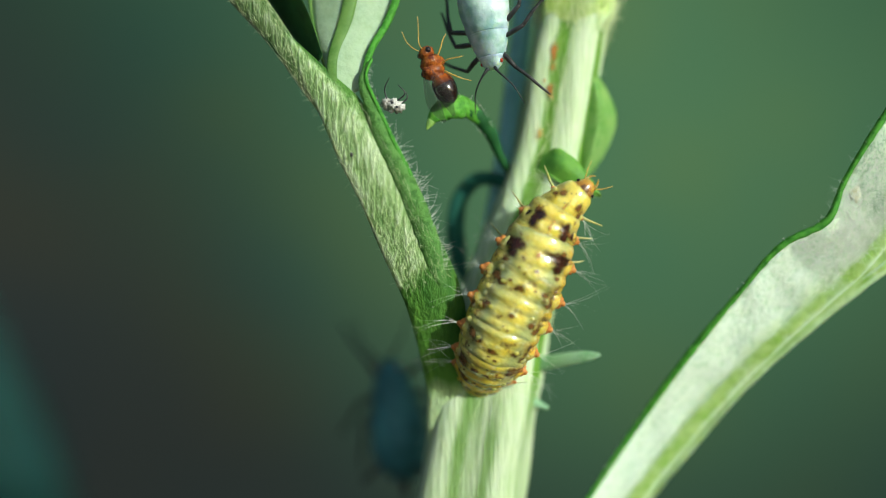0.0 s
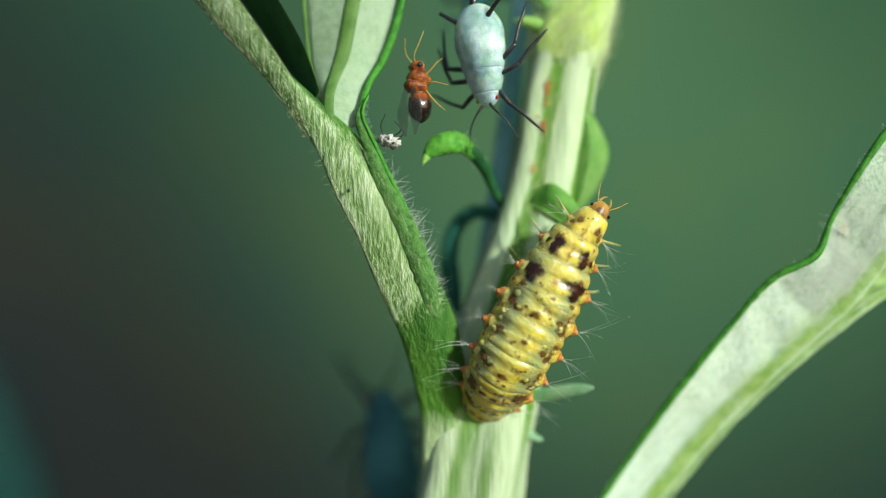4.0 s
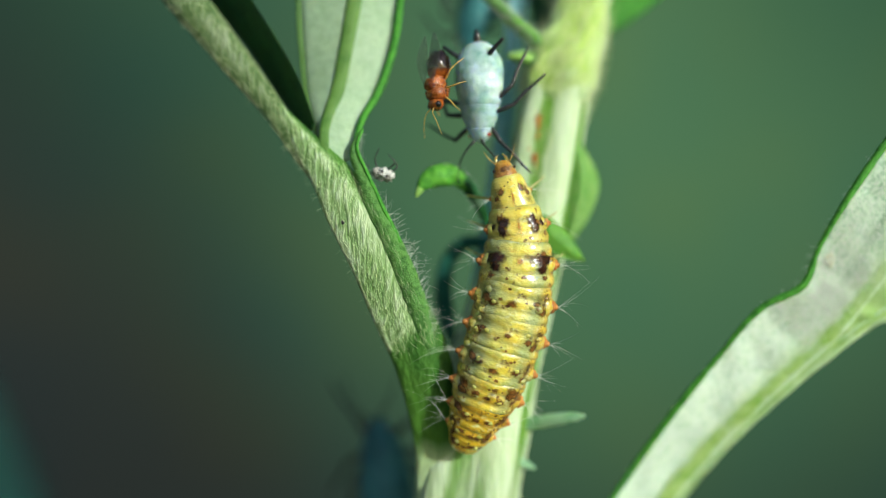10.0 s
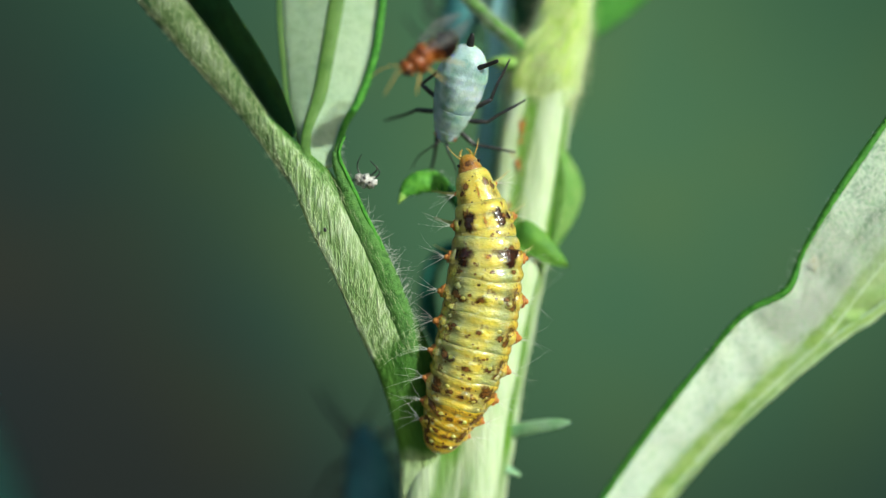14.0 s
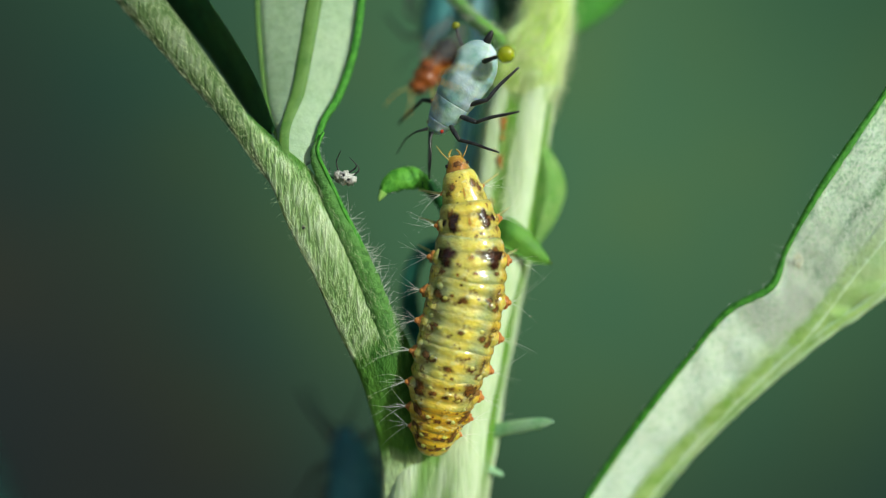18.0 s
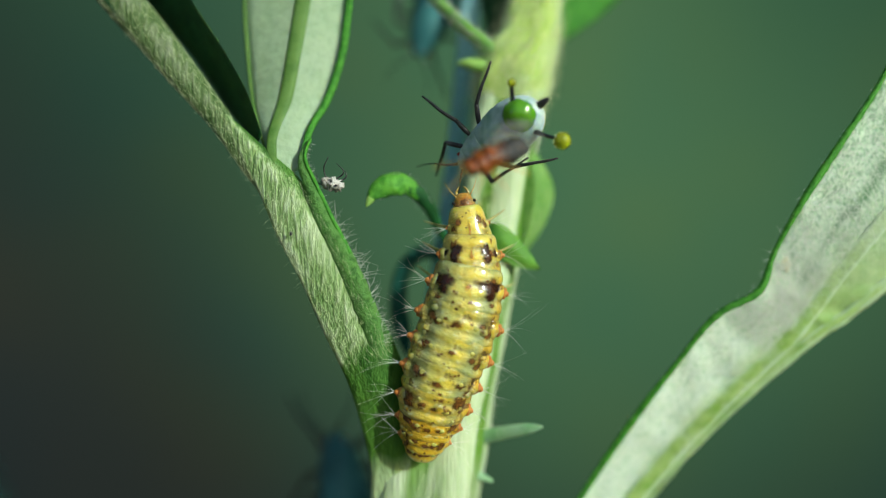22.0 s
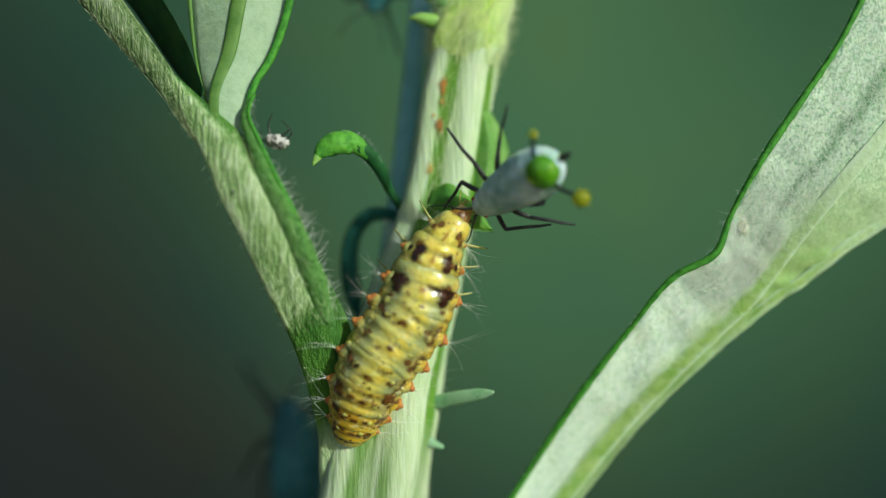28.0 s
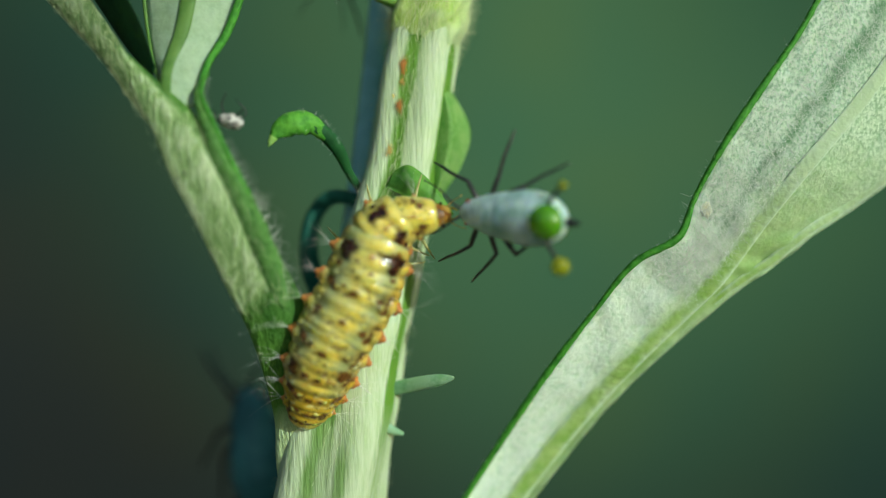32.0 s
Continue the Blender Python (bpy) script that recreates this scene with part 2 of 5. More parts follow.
PALE = woolly("pale_leaflet", (0.34, 0.55, 0.36), (0.18, 0.40, 0.20), 3.0, 0.03)
def rib_skin():
    """A leaf's rib: yellow-green along its crest, woolly white down its flanks."""
    m = Mat("woolly_leaf_rib", rough=0.65, spec=0.25, sss=0.15)
    crest = m.math("COSINE", m.math("MULTIPLY", m.uv(0), 2 * math.pi))
    level = m.math("ADD", crest, m.math("MULTIPLY_ADD", m.noise(1.5, 4.0), 1.2, -0.6))
    green = m.ramp(m.noise(2.2, 4.0), (0.35, (0.24, 0.44, 0.08)), (0.65, (0.42, 0.60, 0.20)))
    p = m.node("ShaderNodeTexCoord")
    q = m.node("ShaderNodeSeparateXYZ")
    m.link(p.outputs["Object"], q.inputs[0])
    wool = m.math("MULTIPLY_ADD", q.outputs[2], 260.0, m.math("MULTIPLY_ADD", m.noise(5.0, 4.0, rough=0.7), 0.8, -260.3))
    green = m.mix(m.math("MINIMUM", m.math("MAXIMUM", wool, 0.0), 0.75), green, (0.60, 0.76, 0.52))
    m.colour(m.mix(m.ramp(level, (0.25, (0, 0, 0)), (0.95, (1, 1, 1))), (0.66, 0.82, 0.60), green))
    return m.bump(m.noise(6.0, 4.0), 0.05).m


LEAF_RIB = rib_skin()


def node_skin():
    """Young yellow-green skin under loose wool, fading into the pale stem below."""
    m = Mat("young_node_wool", rough=0.7, spec=0.25, sss=0.2)
    fine = m.noise(6.0, 5.0, (1, 1, 0.4), 0.65)
    c = m.ramp(fine, (0.32, (0.36, 0.58, 0.09)), (0.60, (0.62, 0.78, 0.25)))
    p = m.node("ShaderNodeTexCoord")
    q = m.node("ShaderNodeSeparateXYZ")
    m.link(p.outputs["Object"], q.inputs[0])
    up = m.math("MULTIPLY_ADD", q.outputs[2], 1000.0, m.math("MULTIPLY_ADD", m.noise(1.6, 4.0), 2.4, -1006.9))
    core = m.math("COSINE", m.math("MULTIPLY_ADD", m.uv(0), 2 * math.pi, 0.0))
    core = m.math("ADD", core, m.math("MULTIPLY_ADD", m.noise(1.3, 4.0, (1, 1, 0.6)), 0.9, -0.45))
    c = m.mix(m.ramp(core, (0.25, (0, 0, 0)), (0.85, (1, 1, 1))), (0.62, 0.76, 0.45), c)
    m.colour(m.mix(m.ramp(up, (0.0, (0, 0, 0)), (0.85, (1, 1, 1))), (0.60, 0.76, 0.46), c))
    return m.bump(fine, 0.06).m


NODE = node_skin()
FELT_HAIR = Mat("greenish_felt_hair", rough=0.45, spec=0.4).colour((0.72, 0.84, 0.48)).m
NODE_HAIR = Mat("yellowish_node_hair", rough=0.4, spec=0.5).colour((0.84, 0.90, 0.56)).m
HAIR = Mat("white_hair", rough=0.35, spec=0.6).colour((0.85, 0.88, 0.82)).m
RUST = mark("rust_spot", (0.54, 0.20, 0.02), (0.32, 0.09, 0.012), 6.0, 0.6, 0.0, 0.05, 0.95)
STAIN = skin("faint_leaf_stain", (0.80, 0.84, 0.66), (0.70, 0.66, 0.44), 9.0, 0.7)
OCHRE = mark("ochre_spot", (0.66, 0.44, 0.10), (0.48, 0.26, 0.05), 6.0, 0.6, 0.0, 0.10, 0.95, 0.8)


def larva_skin(name, back, fold, side, fleck, amount, deep=0.0):
    """Moist translucent skin: yellow folds over greyish-green depths, ochre flanks with brown flecks."""
    m = Mat(name, rough=0.34, coat=1.0, sss=0.8)
    m.b.inputs["Coat Roughness"].default_value = 0.15
    m.b.inputs["Coat IOR"].default_value = 1.6
    m.b.inputs["Subsurface Scale"].default_value = 0.00032
    c = m.node("ShaderNodeTexCoord")
    s = m.node("ShaderNodeSeparateXYZ")
    m.link(c.outputs["Object"], s.inputs[0])
    col = m.ramp(m.noise(0.9, 2.0), (0.38, fold), (0.60, back))
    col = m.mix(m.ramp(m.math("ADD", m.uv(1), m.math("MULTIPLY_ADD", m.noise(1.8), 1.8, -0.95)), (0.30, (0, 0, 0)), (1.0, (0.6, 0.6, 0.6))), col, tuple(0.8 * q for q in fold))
    # cross creases coloured darker and more olive, following the depth of the fold
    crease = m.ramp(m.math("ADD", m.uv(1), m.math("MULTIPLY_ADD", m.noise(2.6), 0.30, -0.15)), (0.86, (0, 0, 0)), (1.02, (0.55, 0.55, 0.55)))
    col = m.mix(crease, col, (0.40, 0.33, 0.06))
    flank = m.math("MULTIPLY_ADD", m.math("ABSOLUTE", s.outputs[0]), 1500.0, m.math("MULTIPLY_ADD", m.noise(1.7), 1.1, -1.40))
    flank = m.math("MINIMUM", m.math("MAXIMUM", flank, 0.0), 0.7)
    col = m.mix(flank, col, side)
    if deep:
        off = m.math("ABSOLUTE", m.math("MULTIPLY_ADD", m.math("ABSOLUTE", s.outputs[0]), 1000.0, -0.58))
        off = m.math("ADD", off, m.math("MULTIPLY_ADD", m.noise(1.5, 3.0), 0.5, -0.25))
        col = m.mix(m.ramp(off, (0.05, (deep, deep, deep)), (0.34, (0, 0, 0))), col, (0.36, 0.43, 0.20))
    pale = m.noise(4.0, 2.0, (1.0, 1.0, 1.8))
    col = m.mix(m.ramp(pale, (0.58, (0, 0, 0)), (0.70, (0.55, 0.55, 0.55))), col, (0.86, 0.85, 0.50))
    dots = m.noise(3.6, 4.0, rough=0.65)
    col = m.mix(m.ramp(m.math("ADD", dots, m.math("MULTIPLY_ADD", flank, 0.16, -0.02)), (amount, (0, 0, 0)), (amount + 0.10, (0.9, 0.9, 0.9))), col, fleck)
    m.colour(col)
    return m.bump(m.math("ADD", m.noise(2.2, 2.0), m.math("MULTIPLY", m.noise(8.0, 3.0, (1.0, 1.0, 1.6)), 0.45)), 0.085).m


LARVA_BACK = larva_skin("larva_skin_yellow_green", (0.94, 0.75, 0.12), (0.66, 0.64, 0.19), (0.90, 0.50, 0.05), (0.14, 0.055, 0.014), 0.585, 0.75)
LARVA_TAIL = larva_skin("larva_skin_ochre", (0.96, 0.58, 0.04), (0.86, 0.53, 0.05), (0.93, 0.38, 0.02), (0.20, 0.065, 0.01), 0.565)
LARVA_MID = larva_skin("larva_skin_yellow_ochre", (0.94, 0.68, 0.09), (0.76, 0.60, 0.12), (0.92, 0.45, 0.03), (0.18, 0.06, 0.01), 0.57, 0.5)
LARVA_NECK = larva_skin("larva_skin_yellow", (0.94, 0.73, 0.11), (0.78, 0.64, 0.16), (0.88, 0.55, 0.05), (0.22, 0.085, 0.016), 0.575, 0.25)
LARVA_HEAD = larva_skin("larva_head_amber", (0.50, 0.22, 0.03), (0.62, 0.38, 0.06), (0.45, 0.2, 0.02), (0.10, 0.03, 0.01), 0.56)
LINE = mark("orange_back_line", (0.62, 0.30, 0.04), (0.42, 0.16, 0.02), 8.0, 0.35, 0.3, 0.1, 0.9, 0.7)
SMUDGE = mark("olive_smudge", (0.20, 0.16, 0.05), (0.08, 0.06, 0.02), 9.0, 0.35, 0.5, 0.1, 0.95, 0.52)
PALE_BUMP = skin("pale_bump_skin", (0.74, 0.66, 0.13), (0.60, 0.56, 0.14), 6.0, 0.2, coat=1.0, sss=0.4)
DARK_SPOT = mark("dark_brown_plate", (0.060, 0.018, 0.008), (0.020, 0.007, 0.004), 5.0, 0.25, 0.5, 0.50, 1.0)
BROWN_SPOT = mark("brown_plate", (0.26, 0.11, 0.02), (0.09, 0.032, 0.008), 9.0, 0.3, 0.5, 0.35, 0.95)
ORANGE = skin("orange_wart", (0.74, 0.29, 0.07), (0.46, 0.14, 0.03), 7.0, 0.35, sss=0.2, coat=0.2)
APHID_SKIN = skin("waxy_aphid_skin", (0.76, 0.90, 0.95), (0.29, 0.50, 0.48), 1.9, 0.40, sss=0.7, bump=0.02, coat=0.2, low=0.36, high=0.68)
APHID_PALE = skin("powdered_aphid_skin", (0.72, 0.88, 0.92), (0.36, 0.53, 0.55), 2.9, 0.5, sss=0.7, bump=0.025, low=0.34, high=0.53)
APHID_TEAL = skin("teal_aphid_skin", (0.08, 0.30, 0.32), (0.03, 0.15, 0.17), 1.2, 0.5)
BLACK = skin("black_horn", (0.035, 0.035, 0.04), (0.010, 0.010, 0.012), 6.0, 0.3, coat=0.3)
RED_EYE = Mat("red_eye", rough=0.2, coat=0.6).colour((0.45, 0.03, 0.01)).m
BLACK_EYE = Mat("black_eye", rough=0.12, coat=0.8).colour((0.012, 0.008, 0.008)).m
LEG_SKIN = skin("pale_leg_skin", (0.56, 0.54, 0.22), (0.38, 0.35, 0.11), 6.0, 0.35, sss=0.4)
WASP_RED = skin("orange_red_wasp", (0.50, 0.13, 0.012), (0.16, 0.03, 0.006), 5.0, 0.22, coat=0.7, bump=0.05)
WASP_DARK = Mat("dark_brown_wasp", rough=0.15, coat=0.8)
_pos = WASP_DARK.node("ShaderNodeSeparateXYZ")
WASP_DARK.link(WASP_DARK.place(), _pos.inputs[0])
WASP_DARK.colour(WASP_DARK.ramp(WASP_DARK.math("ADD", _pos.outputs[2], WASP_DARK.math("MULTIPLY_ADD", WASP_DARK.noise(2.5), 0.3, -0.15)), (0.14, (0.42, 0.10, 0.010)), (0.38, (0.016, 0.006, 0.005))))
WASP_DARK = WASP_DARK.m
WASP_LEG = skin("amber_leg", (0.80, 0.50, 0.12), (0.62, 0.34, 0.06), 6.0, 0.35, sss=0.2)
WHITE_SKIN = skin("white_shed_skin", (0.80, 0.79, 0.76), (0.30, 0.27, 0.24), 5.0, 0.5, bump=0.05)
GREEN_FLUID = Mat("green_fluid", rough=0.06, coat=1.0, sss=0.3).colour((0.11, 0.34, 0.012)).m
SOIL = skin("soil", (0.10, 0.085, 0.06), (0.04, 0.034, 0.026), 0.02, 0.95, bump=4.0)


def amber_drop():
    m = Mat("yellow_drop", rough=0.03, coat=1.0)
    m.b.inputs["Transmission Weight"].default_value = 0.6
    m.b.inputs["IOR"].default_value = 1.38
    return m.colour((0.62, 0.66, 0.03)).m


def clear_drop():
    m = Mat("clear_drop", rough=0.02, coat=1.0)
    m.b.inputs["Transmission Weight"].default_value = 1.0
    m.b.inputs["IOR"].default_value = 1.33
    return m.colour((0.95, 0.98, 0.9)).m


CLEAR = clear_drop()
DROP = amber_drop()


def membrane():
    m = Mat("wing_membrane", rough=0.15, spec=0.5)
    m.b.inputs["Alpha"].default_value = 0.26
    return m.colour(m.ramp(m.noise(2.0), (0.3, (0.16, 0.15, 0.14)), (0.7, (0.42, 0.41, 0.39)))).m


MEMBRANE = membrane()


def distance():
    """Far growth on a sheet that glows by itself, wholly out of focus: green to the right, brownish gloom low on the
    left.
    """
    b = Mat("far_growth")
    m, t = b.m, b.t
    t.nodes.clear()
    c = t.nodes.new("ShaderNodeTexCoord")
    s = t.nodes.new("ShaderNodeSeparateXYZ")
    t.links.new(c.outputs["Object"], s.inputs[0])
    n = t.nodes.new("ShaderNodeTexNoise")
    n.inputs["Scale"].default_value, n.inputs["Detail"].default_value = 0.6, 0.0
    t.links.new(c.outputs["Object"], n.inputs["Vector"])
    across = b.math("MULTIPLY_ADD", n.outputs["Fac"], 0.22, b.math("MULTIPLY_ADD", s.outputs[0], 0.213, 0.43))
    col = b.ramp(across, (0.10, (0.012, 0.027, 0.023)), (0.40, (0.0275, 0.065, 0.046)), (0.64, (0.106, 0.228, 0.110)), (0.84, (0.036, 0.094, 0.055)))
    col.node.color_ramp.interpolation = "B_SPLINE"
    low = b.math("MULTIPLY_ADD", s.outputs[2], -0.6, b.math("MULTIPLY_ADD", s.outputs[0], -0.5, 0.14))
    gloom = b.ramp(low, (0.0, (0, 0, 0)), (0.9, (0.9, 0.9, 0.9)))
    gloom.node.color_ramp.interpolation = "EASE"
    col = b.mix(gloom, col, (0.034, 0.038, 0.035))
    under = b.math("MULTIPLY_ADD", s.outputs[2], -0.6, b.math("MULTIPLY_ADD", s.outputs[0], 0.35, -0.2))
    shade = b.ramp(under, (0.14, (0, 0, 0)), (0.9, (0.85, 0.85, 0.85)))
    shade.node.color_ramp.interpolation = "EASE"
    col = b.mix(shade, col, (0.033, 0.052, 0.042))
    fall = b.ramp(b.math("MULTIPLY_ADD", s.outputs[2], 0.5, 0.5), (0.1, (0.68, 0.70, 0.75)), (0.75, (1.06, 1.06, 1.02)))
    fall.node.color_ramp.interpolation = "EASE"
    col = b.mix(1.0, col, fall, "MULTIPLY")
    w = t.nodes.new("ShaderNodeTexNoise")
    w.inputs["Scale"].default_value, w.inputs["Detail"].default_value = 2.3, 1.0
    t.links.new(c.outputs["Object"], w.inputs["Vector"])
    tint = b.ramp(w.outputs["Fac"], (0.30, (0.86, 0.96, 1.05)), (0.50, (1.0, 1.0, 1.0)), (0.70, (1.16, 1.03, 0.92)))
    tint.node.color_ramp.interpolation = "EASE"
    col = b.mix(1.0, col, tint, "MULTIPLY")
    # emission only: bright and gloomy parts lie in the colour, no lamp reaches them
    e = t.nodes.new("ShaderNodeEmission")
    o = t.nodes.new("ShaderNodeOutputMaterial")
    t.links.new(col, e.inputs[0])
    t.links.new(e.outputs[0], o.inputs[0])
    return m


FAR = distance()


# ---- mesh helpers ----
def at(u, v, d=0.0):
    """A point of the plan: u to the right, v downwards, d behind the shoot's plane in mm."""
    k = GRID * (1 + d / REACH)
    return Vector(((u - 784) * k, d, (441 - v) * k))


def glide(points, steps):
    """A smooth curve of steps + 1 rows through rows of numbers."""
    p = np.array([list(q) for q in points], float)
    gap = np.maximum(np.linalg.norm(np.diff(p[:, :3], axis=0), axis=1), 1e-6)
    s = np.concatenate([[0], np.cumsum(gap)])
    slope = np.diff(p, axis=0) / gap[:, None]
    tan = np.empty_like(p)
    tan[0], tan[-1] = slope[0], slope[-1]
    w = gap[:, None]
    tan[1:-1] = (slope[:-1] * w[1:] + slope[1:] * w[:-1]) / (w[1:] + w[:-1])
    x = np.interp(np.linspace(0, len(p) - 1, steps + 1), range(len(p)), s)
    i = np.clip(np.searchsorted(s, x, "right") - 1, 0, len(p) - 2)
    h = gap[i][:, None]
    u = ((x - s[i]) / gap[i])[:, None]
    return ((2 * u**3 - 3 * u**2 + 1) * p[i] + (u**3 - 2 * u**2 + u) * h * tan[i]
            + (3 * u**2 - 2 * u**3) * p[i + 1] + (u**3 - u**2) * h * tan[i + 1])


def mesh(name, verts, faces, material, uvs=None, smooth=True):
    me = bpy.data.meshes.new(name)
    me.from_pydata((np.asarray(verts, float) * MM).tolist(), [], faces)
    if uvs is not None:
        layer = me.uv_layers.new(name="plan")
        layer.data.foreach_set("uv", np.asarray(uvs, float).ravel())
    me.polygons.foreach_set("use_smooth", [smooth] * len(me.polygons))
    me.materials.append(material)
    return me


def part(name, geo, material, parent, label=""):
    """One mesh object under a thing or a part; geo: vertices, faces and, if any, uvs."""
    ob = new(name, mesh(name, *geo[:2], material, geo[2] if len(geo) > 2 else None))
    ob.parent = parent
    return tagged(ob, label)


def thing(name, label, category, where=ORIGIN, group=""):
    ob = new(name)
    ob.empty_display_size = 0.001
    ob.location = where
    return tagged(ob, label, category, group)


def sweep(rows, steps, n=14, shape=None, flat=1.0):
    """A closed tube along rows of (x, y, z, radius); flat: its depth against its breadth."""
    c = glide(rows, steps)
    p, r = c[:, :3], np.maximum(c[:, 3], 0.002)
    tan = np.gradient(p, axis=0)
    tan /= np.linalg.norm(tan, axis=1)[:, None] + 1e-12
    front = np.array([0, -1.0, 0]) - tan * (tan @ np.array([0, -1.0, 0]))[:, None]
    front /= np.linalg.norm(front, axis=1)[:, None] + 1e-12
    side = np.cross(front, tan)
    th = np.linspace(0, 2 * math.pi, n, endpoint=False)
    along = np.concatenate([[0], np.cumsum(np.linalg.norm(np.diff(p, axis=0), axis=1))])
    k = np.ones((steps + 1, n)) if shape is None else shape(th[None, :], along[:, None])
    ring = p[:, None] + (r[:, None] * k)[..., None] * (side[:, None] * np.sin(th)[None, :, None] + flat * front[:, None] * np.cos(th)[None, :, None])
    verts = ring.reshape(-1, 3).tolist() + [(p[0] - tan[0] * r[0] * 0.35).tolist(), (p[-1] + tan[-1] * r[-1] * 0.5).tolist()]
    faces, uvs = [], []
    for i in range(steps):
        for j in range(n):
            faces.append((i * n + j, i * n + (j + 1) % n, (i + 1) * n + (j + 1) % n, (i + 1) * n + j))
            uvs += [(j / n, along[i]), ((j + 1) / n, along[i]), ((j + 1) / n, along[i + 1]), (j / n, along[i + 1])]
    a, b, last = (steps + 1) * n, (steps + 1) * n + 1, steps * n
    for j in range(n):
        faces += [(j, a, (j + 1) % n), (last + j, last + (j + 1) % n, b)]
        uvs += [(j / n, 0)] * 3 + [(j / n, along[-1])] * 3
    return verts, faces, uvs


def blade(left, mid, right, steps=40, across=6, thick=0.14, cup=0.0, wave=0.0, seed=0.0):
    """A leaf between two edges and its midrib, with a front and a back face."""
    l, m, r = (glide(q, steps) for q in (left, mid, right))
    rows = []
    for i in range(steps + 1):
        row = []
        for a, b, rev in ((l[i], m[i], True), (m[i], r[i], False)):
            for j in range(across + (0 if rev else 1)):
                f = j / across
                q = a * (1 - f) + b * f
                edge = (1 - f) if rev else f
                bulge = cup * (1 - edge**2) + wave * noise.noise(Vector((i * 0.23, f * 2 + (0 if rev else 3), seed)))
                row.append((q[0], q[1] + bulge, q[2]))
        rows.append(row)
    w = len(rows[0])
    g = np.array(rows)
    verts = np.concatenate([g.reshape(-1, 3), (g + np.array([0, thick, 0])).reshape(-1, 3)])
    off, faces = (steps + 1) * w, []
    for i in range(steps):
        for j in range(w - 1):
            a = i * w + j
            faces.append((a, a + w, a + w + 1, a + 1))
            faces.append((off + a, off + a + 1, off + a + w + 1, off + a + w))
        for j in (0, w - 1):
            a = i * w + j
            faces.append((a, off + a, off + a + w, a + w))
    for i in (0, steps):
        for j in range(w - 1):
            a = i * w + j
            faces.append((a, a + 1, off + a + 1, off + a))
    uvs = [((q % off) % w / (w - 1), (q % off) // w / steps) for f in faces for q in f]
    return verts.tolist(), faces, uvs


def ball(rx, ry, rz, centre=(0, 0, 0), n=16, rings=10, lump=0.0, seed=0.0):
    verts, faces = [], []
    for i in range(rings + 1):
        a = math.pi * i / rings
        for j in range(n):
            b = 2 * math.pi * j / n
            q = Vector((math.sin(a) * math.sin(b), -math.sin(a) * math.cos(b), math.cos(a)))
            k = 1 + lump * noise.noise(q * 2.3 + Vector((seed, seed * 2, 0)))
            verts.append((centre[0] + rx * k * q.x, centre[1] + ry * k * q.y, centre[2] + rz * k * q.z))
    for i in range(rings):
        for j in range(n):
            faces.append((i * n + j, (i + 1) * n + j, (i + 1) * n + (j + 1) % n, i * n + (j + 1) % n))
    return verts, faces


def fan(n, rings):
    """Faces and uvs of rings of n points round a middle point; u runs from 0 in the middle to 1 at the rim."""
    faces = [(0, 1 + j, 1 + (j + 1) % n) for j in range(n)]
    uvs = [(f / rings, 0) for _ in range(n) for f in (0, 1, 1)]
    for i in range(rings - 1):
        for j in range(n):
            a, b = 1 + i * n + j, 1 + i * n + (j + 1) % n
            faces.append((a, a + n, b + n, b))
            uvs += [((i + 1 + q) / rings, 0) for q in (0, 1, 1, 0)]
    return faces, uvs


def blot(centre, w, h, seed):
    """A slightly domed ragged spot facing the front."""
    verts, n, rings = [tuple(centre)], 24, 4
    for i in range(1, rings + 1):
        for j in range(n):
            a, f = 2 * math.pi * j / n, i / rings
            k = f * (1 + 0.5 * noise.noise(Vector((math.cos(a) * 1.8, math.sin(a) * 1.8, seed * 0.73))))
            verts.append((centre[0] + w * k * math.cos(a), centre[1] + 0.012 * f * f, centre[2] + h * k * math.sin(a)))
    return (verts, *fan(n, rings))


def joined(pieces):
    verts, faces = [], []
    for v, f, *_ in pieces:
        k = len(verts)
        verts += list(v)
        faces += [tuple(i + k for i in q) for q in f]
    return verts, faces


def bristle(root, way, length, radius, bend=(0, 0, 0), n=3, steps=3):
    """One tapered hair."""
    p, w, b = np.array(root), np.array(way) / (np.linalg.norm(way) + 1e-9), np.array(bend)
    e1 = np.cross(w, (0.3, 0.5, 0.81))
    e1 /= np.linalg.norm(e1) + 1e-9
    e2 = np.cross(w, e1)
    verts, faces = [], []
    for i in range(steps + 1):
        f = i / steps
        c = p + w * length * f + b * length * f * f
        for j in range(n):
            a = 2 * math.pi * j / n
            verts.append(tuple(c + (e1 * math.cos(a) + e2 * math.sin(a)) * radius * (1 - 0.85 * f)))
    for i in range(steps):
        for j in range(n):
            faces.append((i * n + j, i * n + (j + 1) % n, (i + 1) * n + (j + 1) % n, (i + 1) * n + j))
    return verts, faces


def tube(points, radii, steps=10, n=8):
    return sweep([(*q, r) for q, r in zip(points, radii)], steps, n)


rnd = random.Random(7)


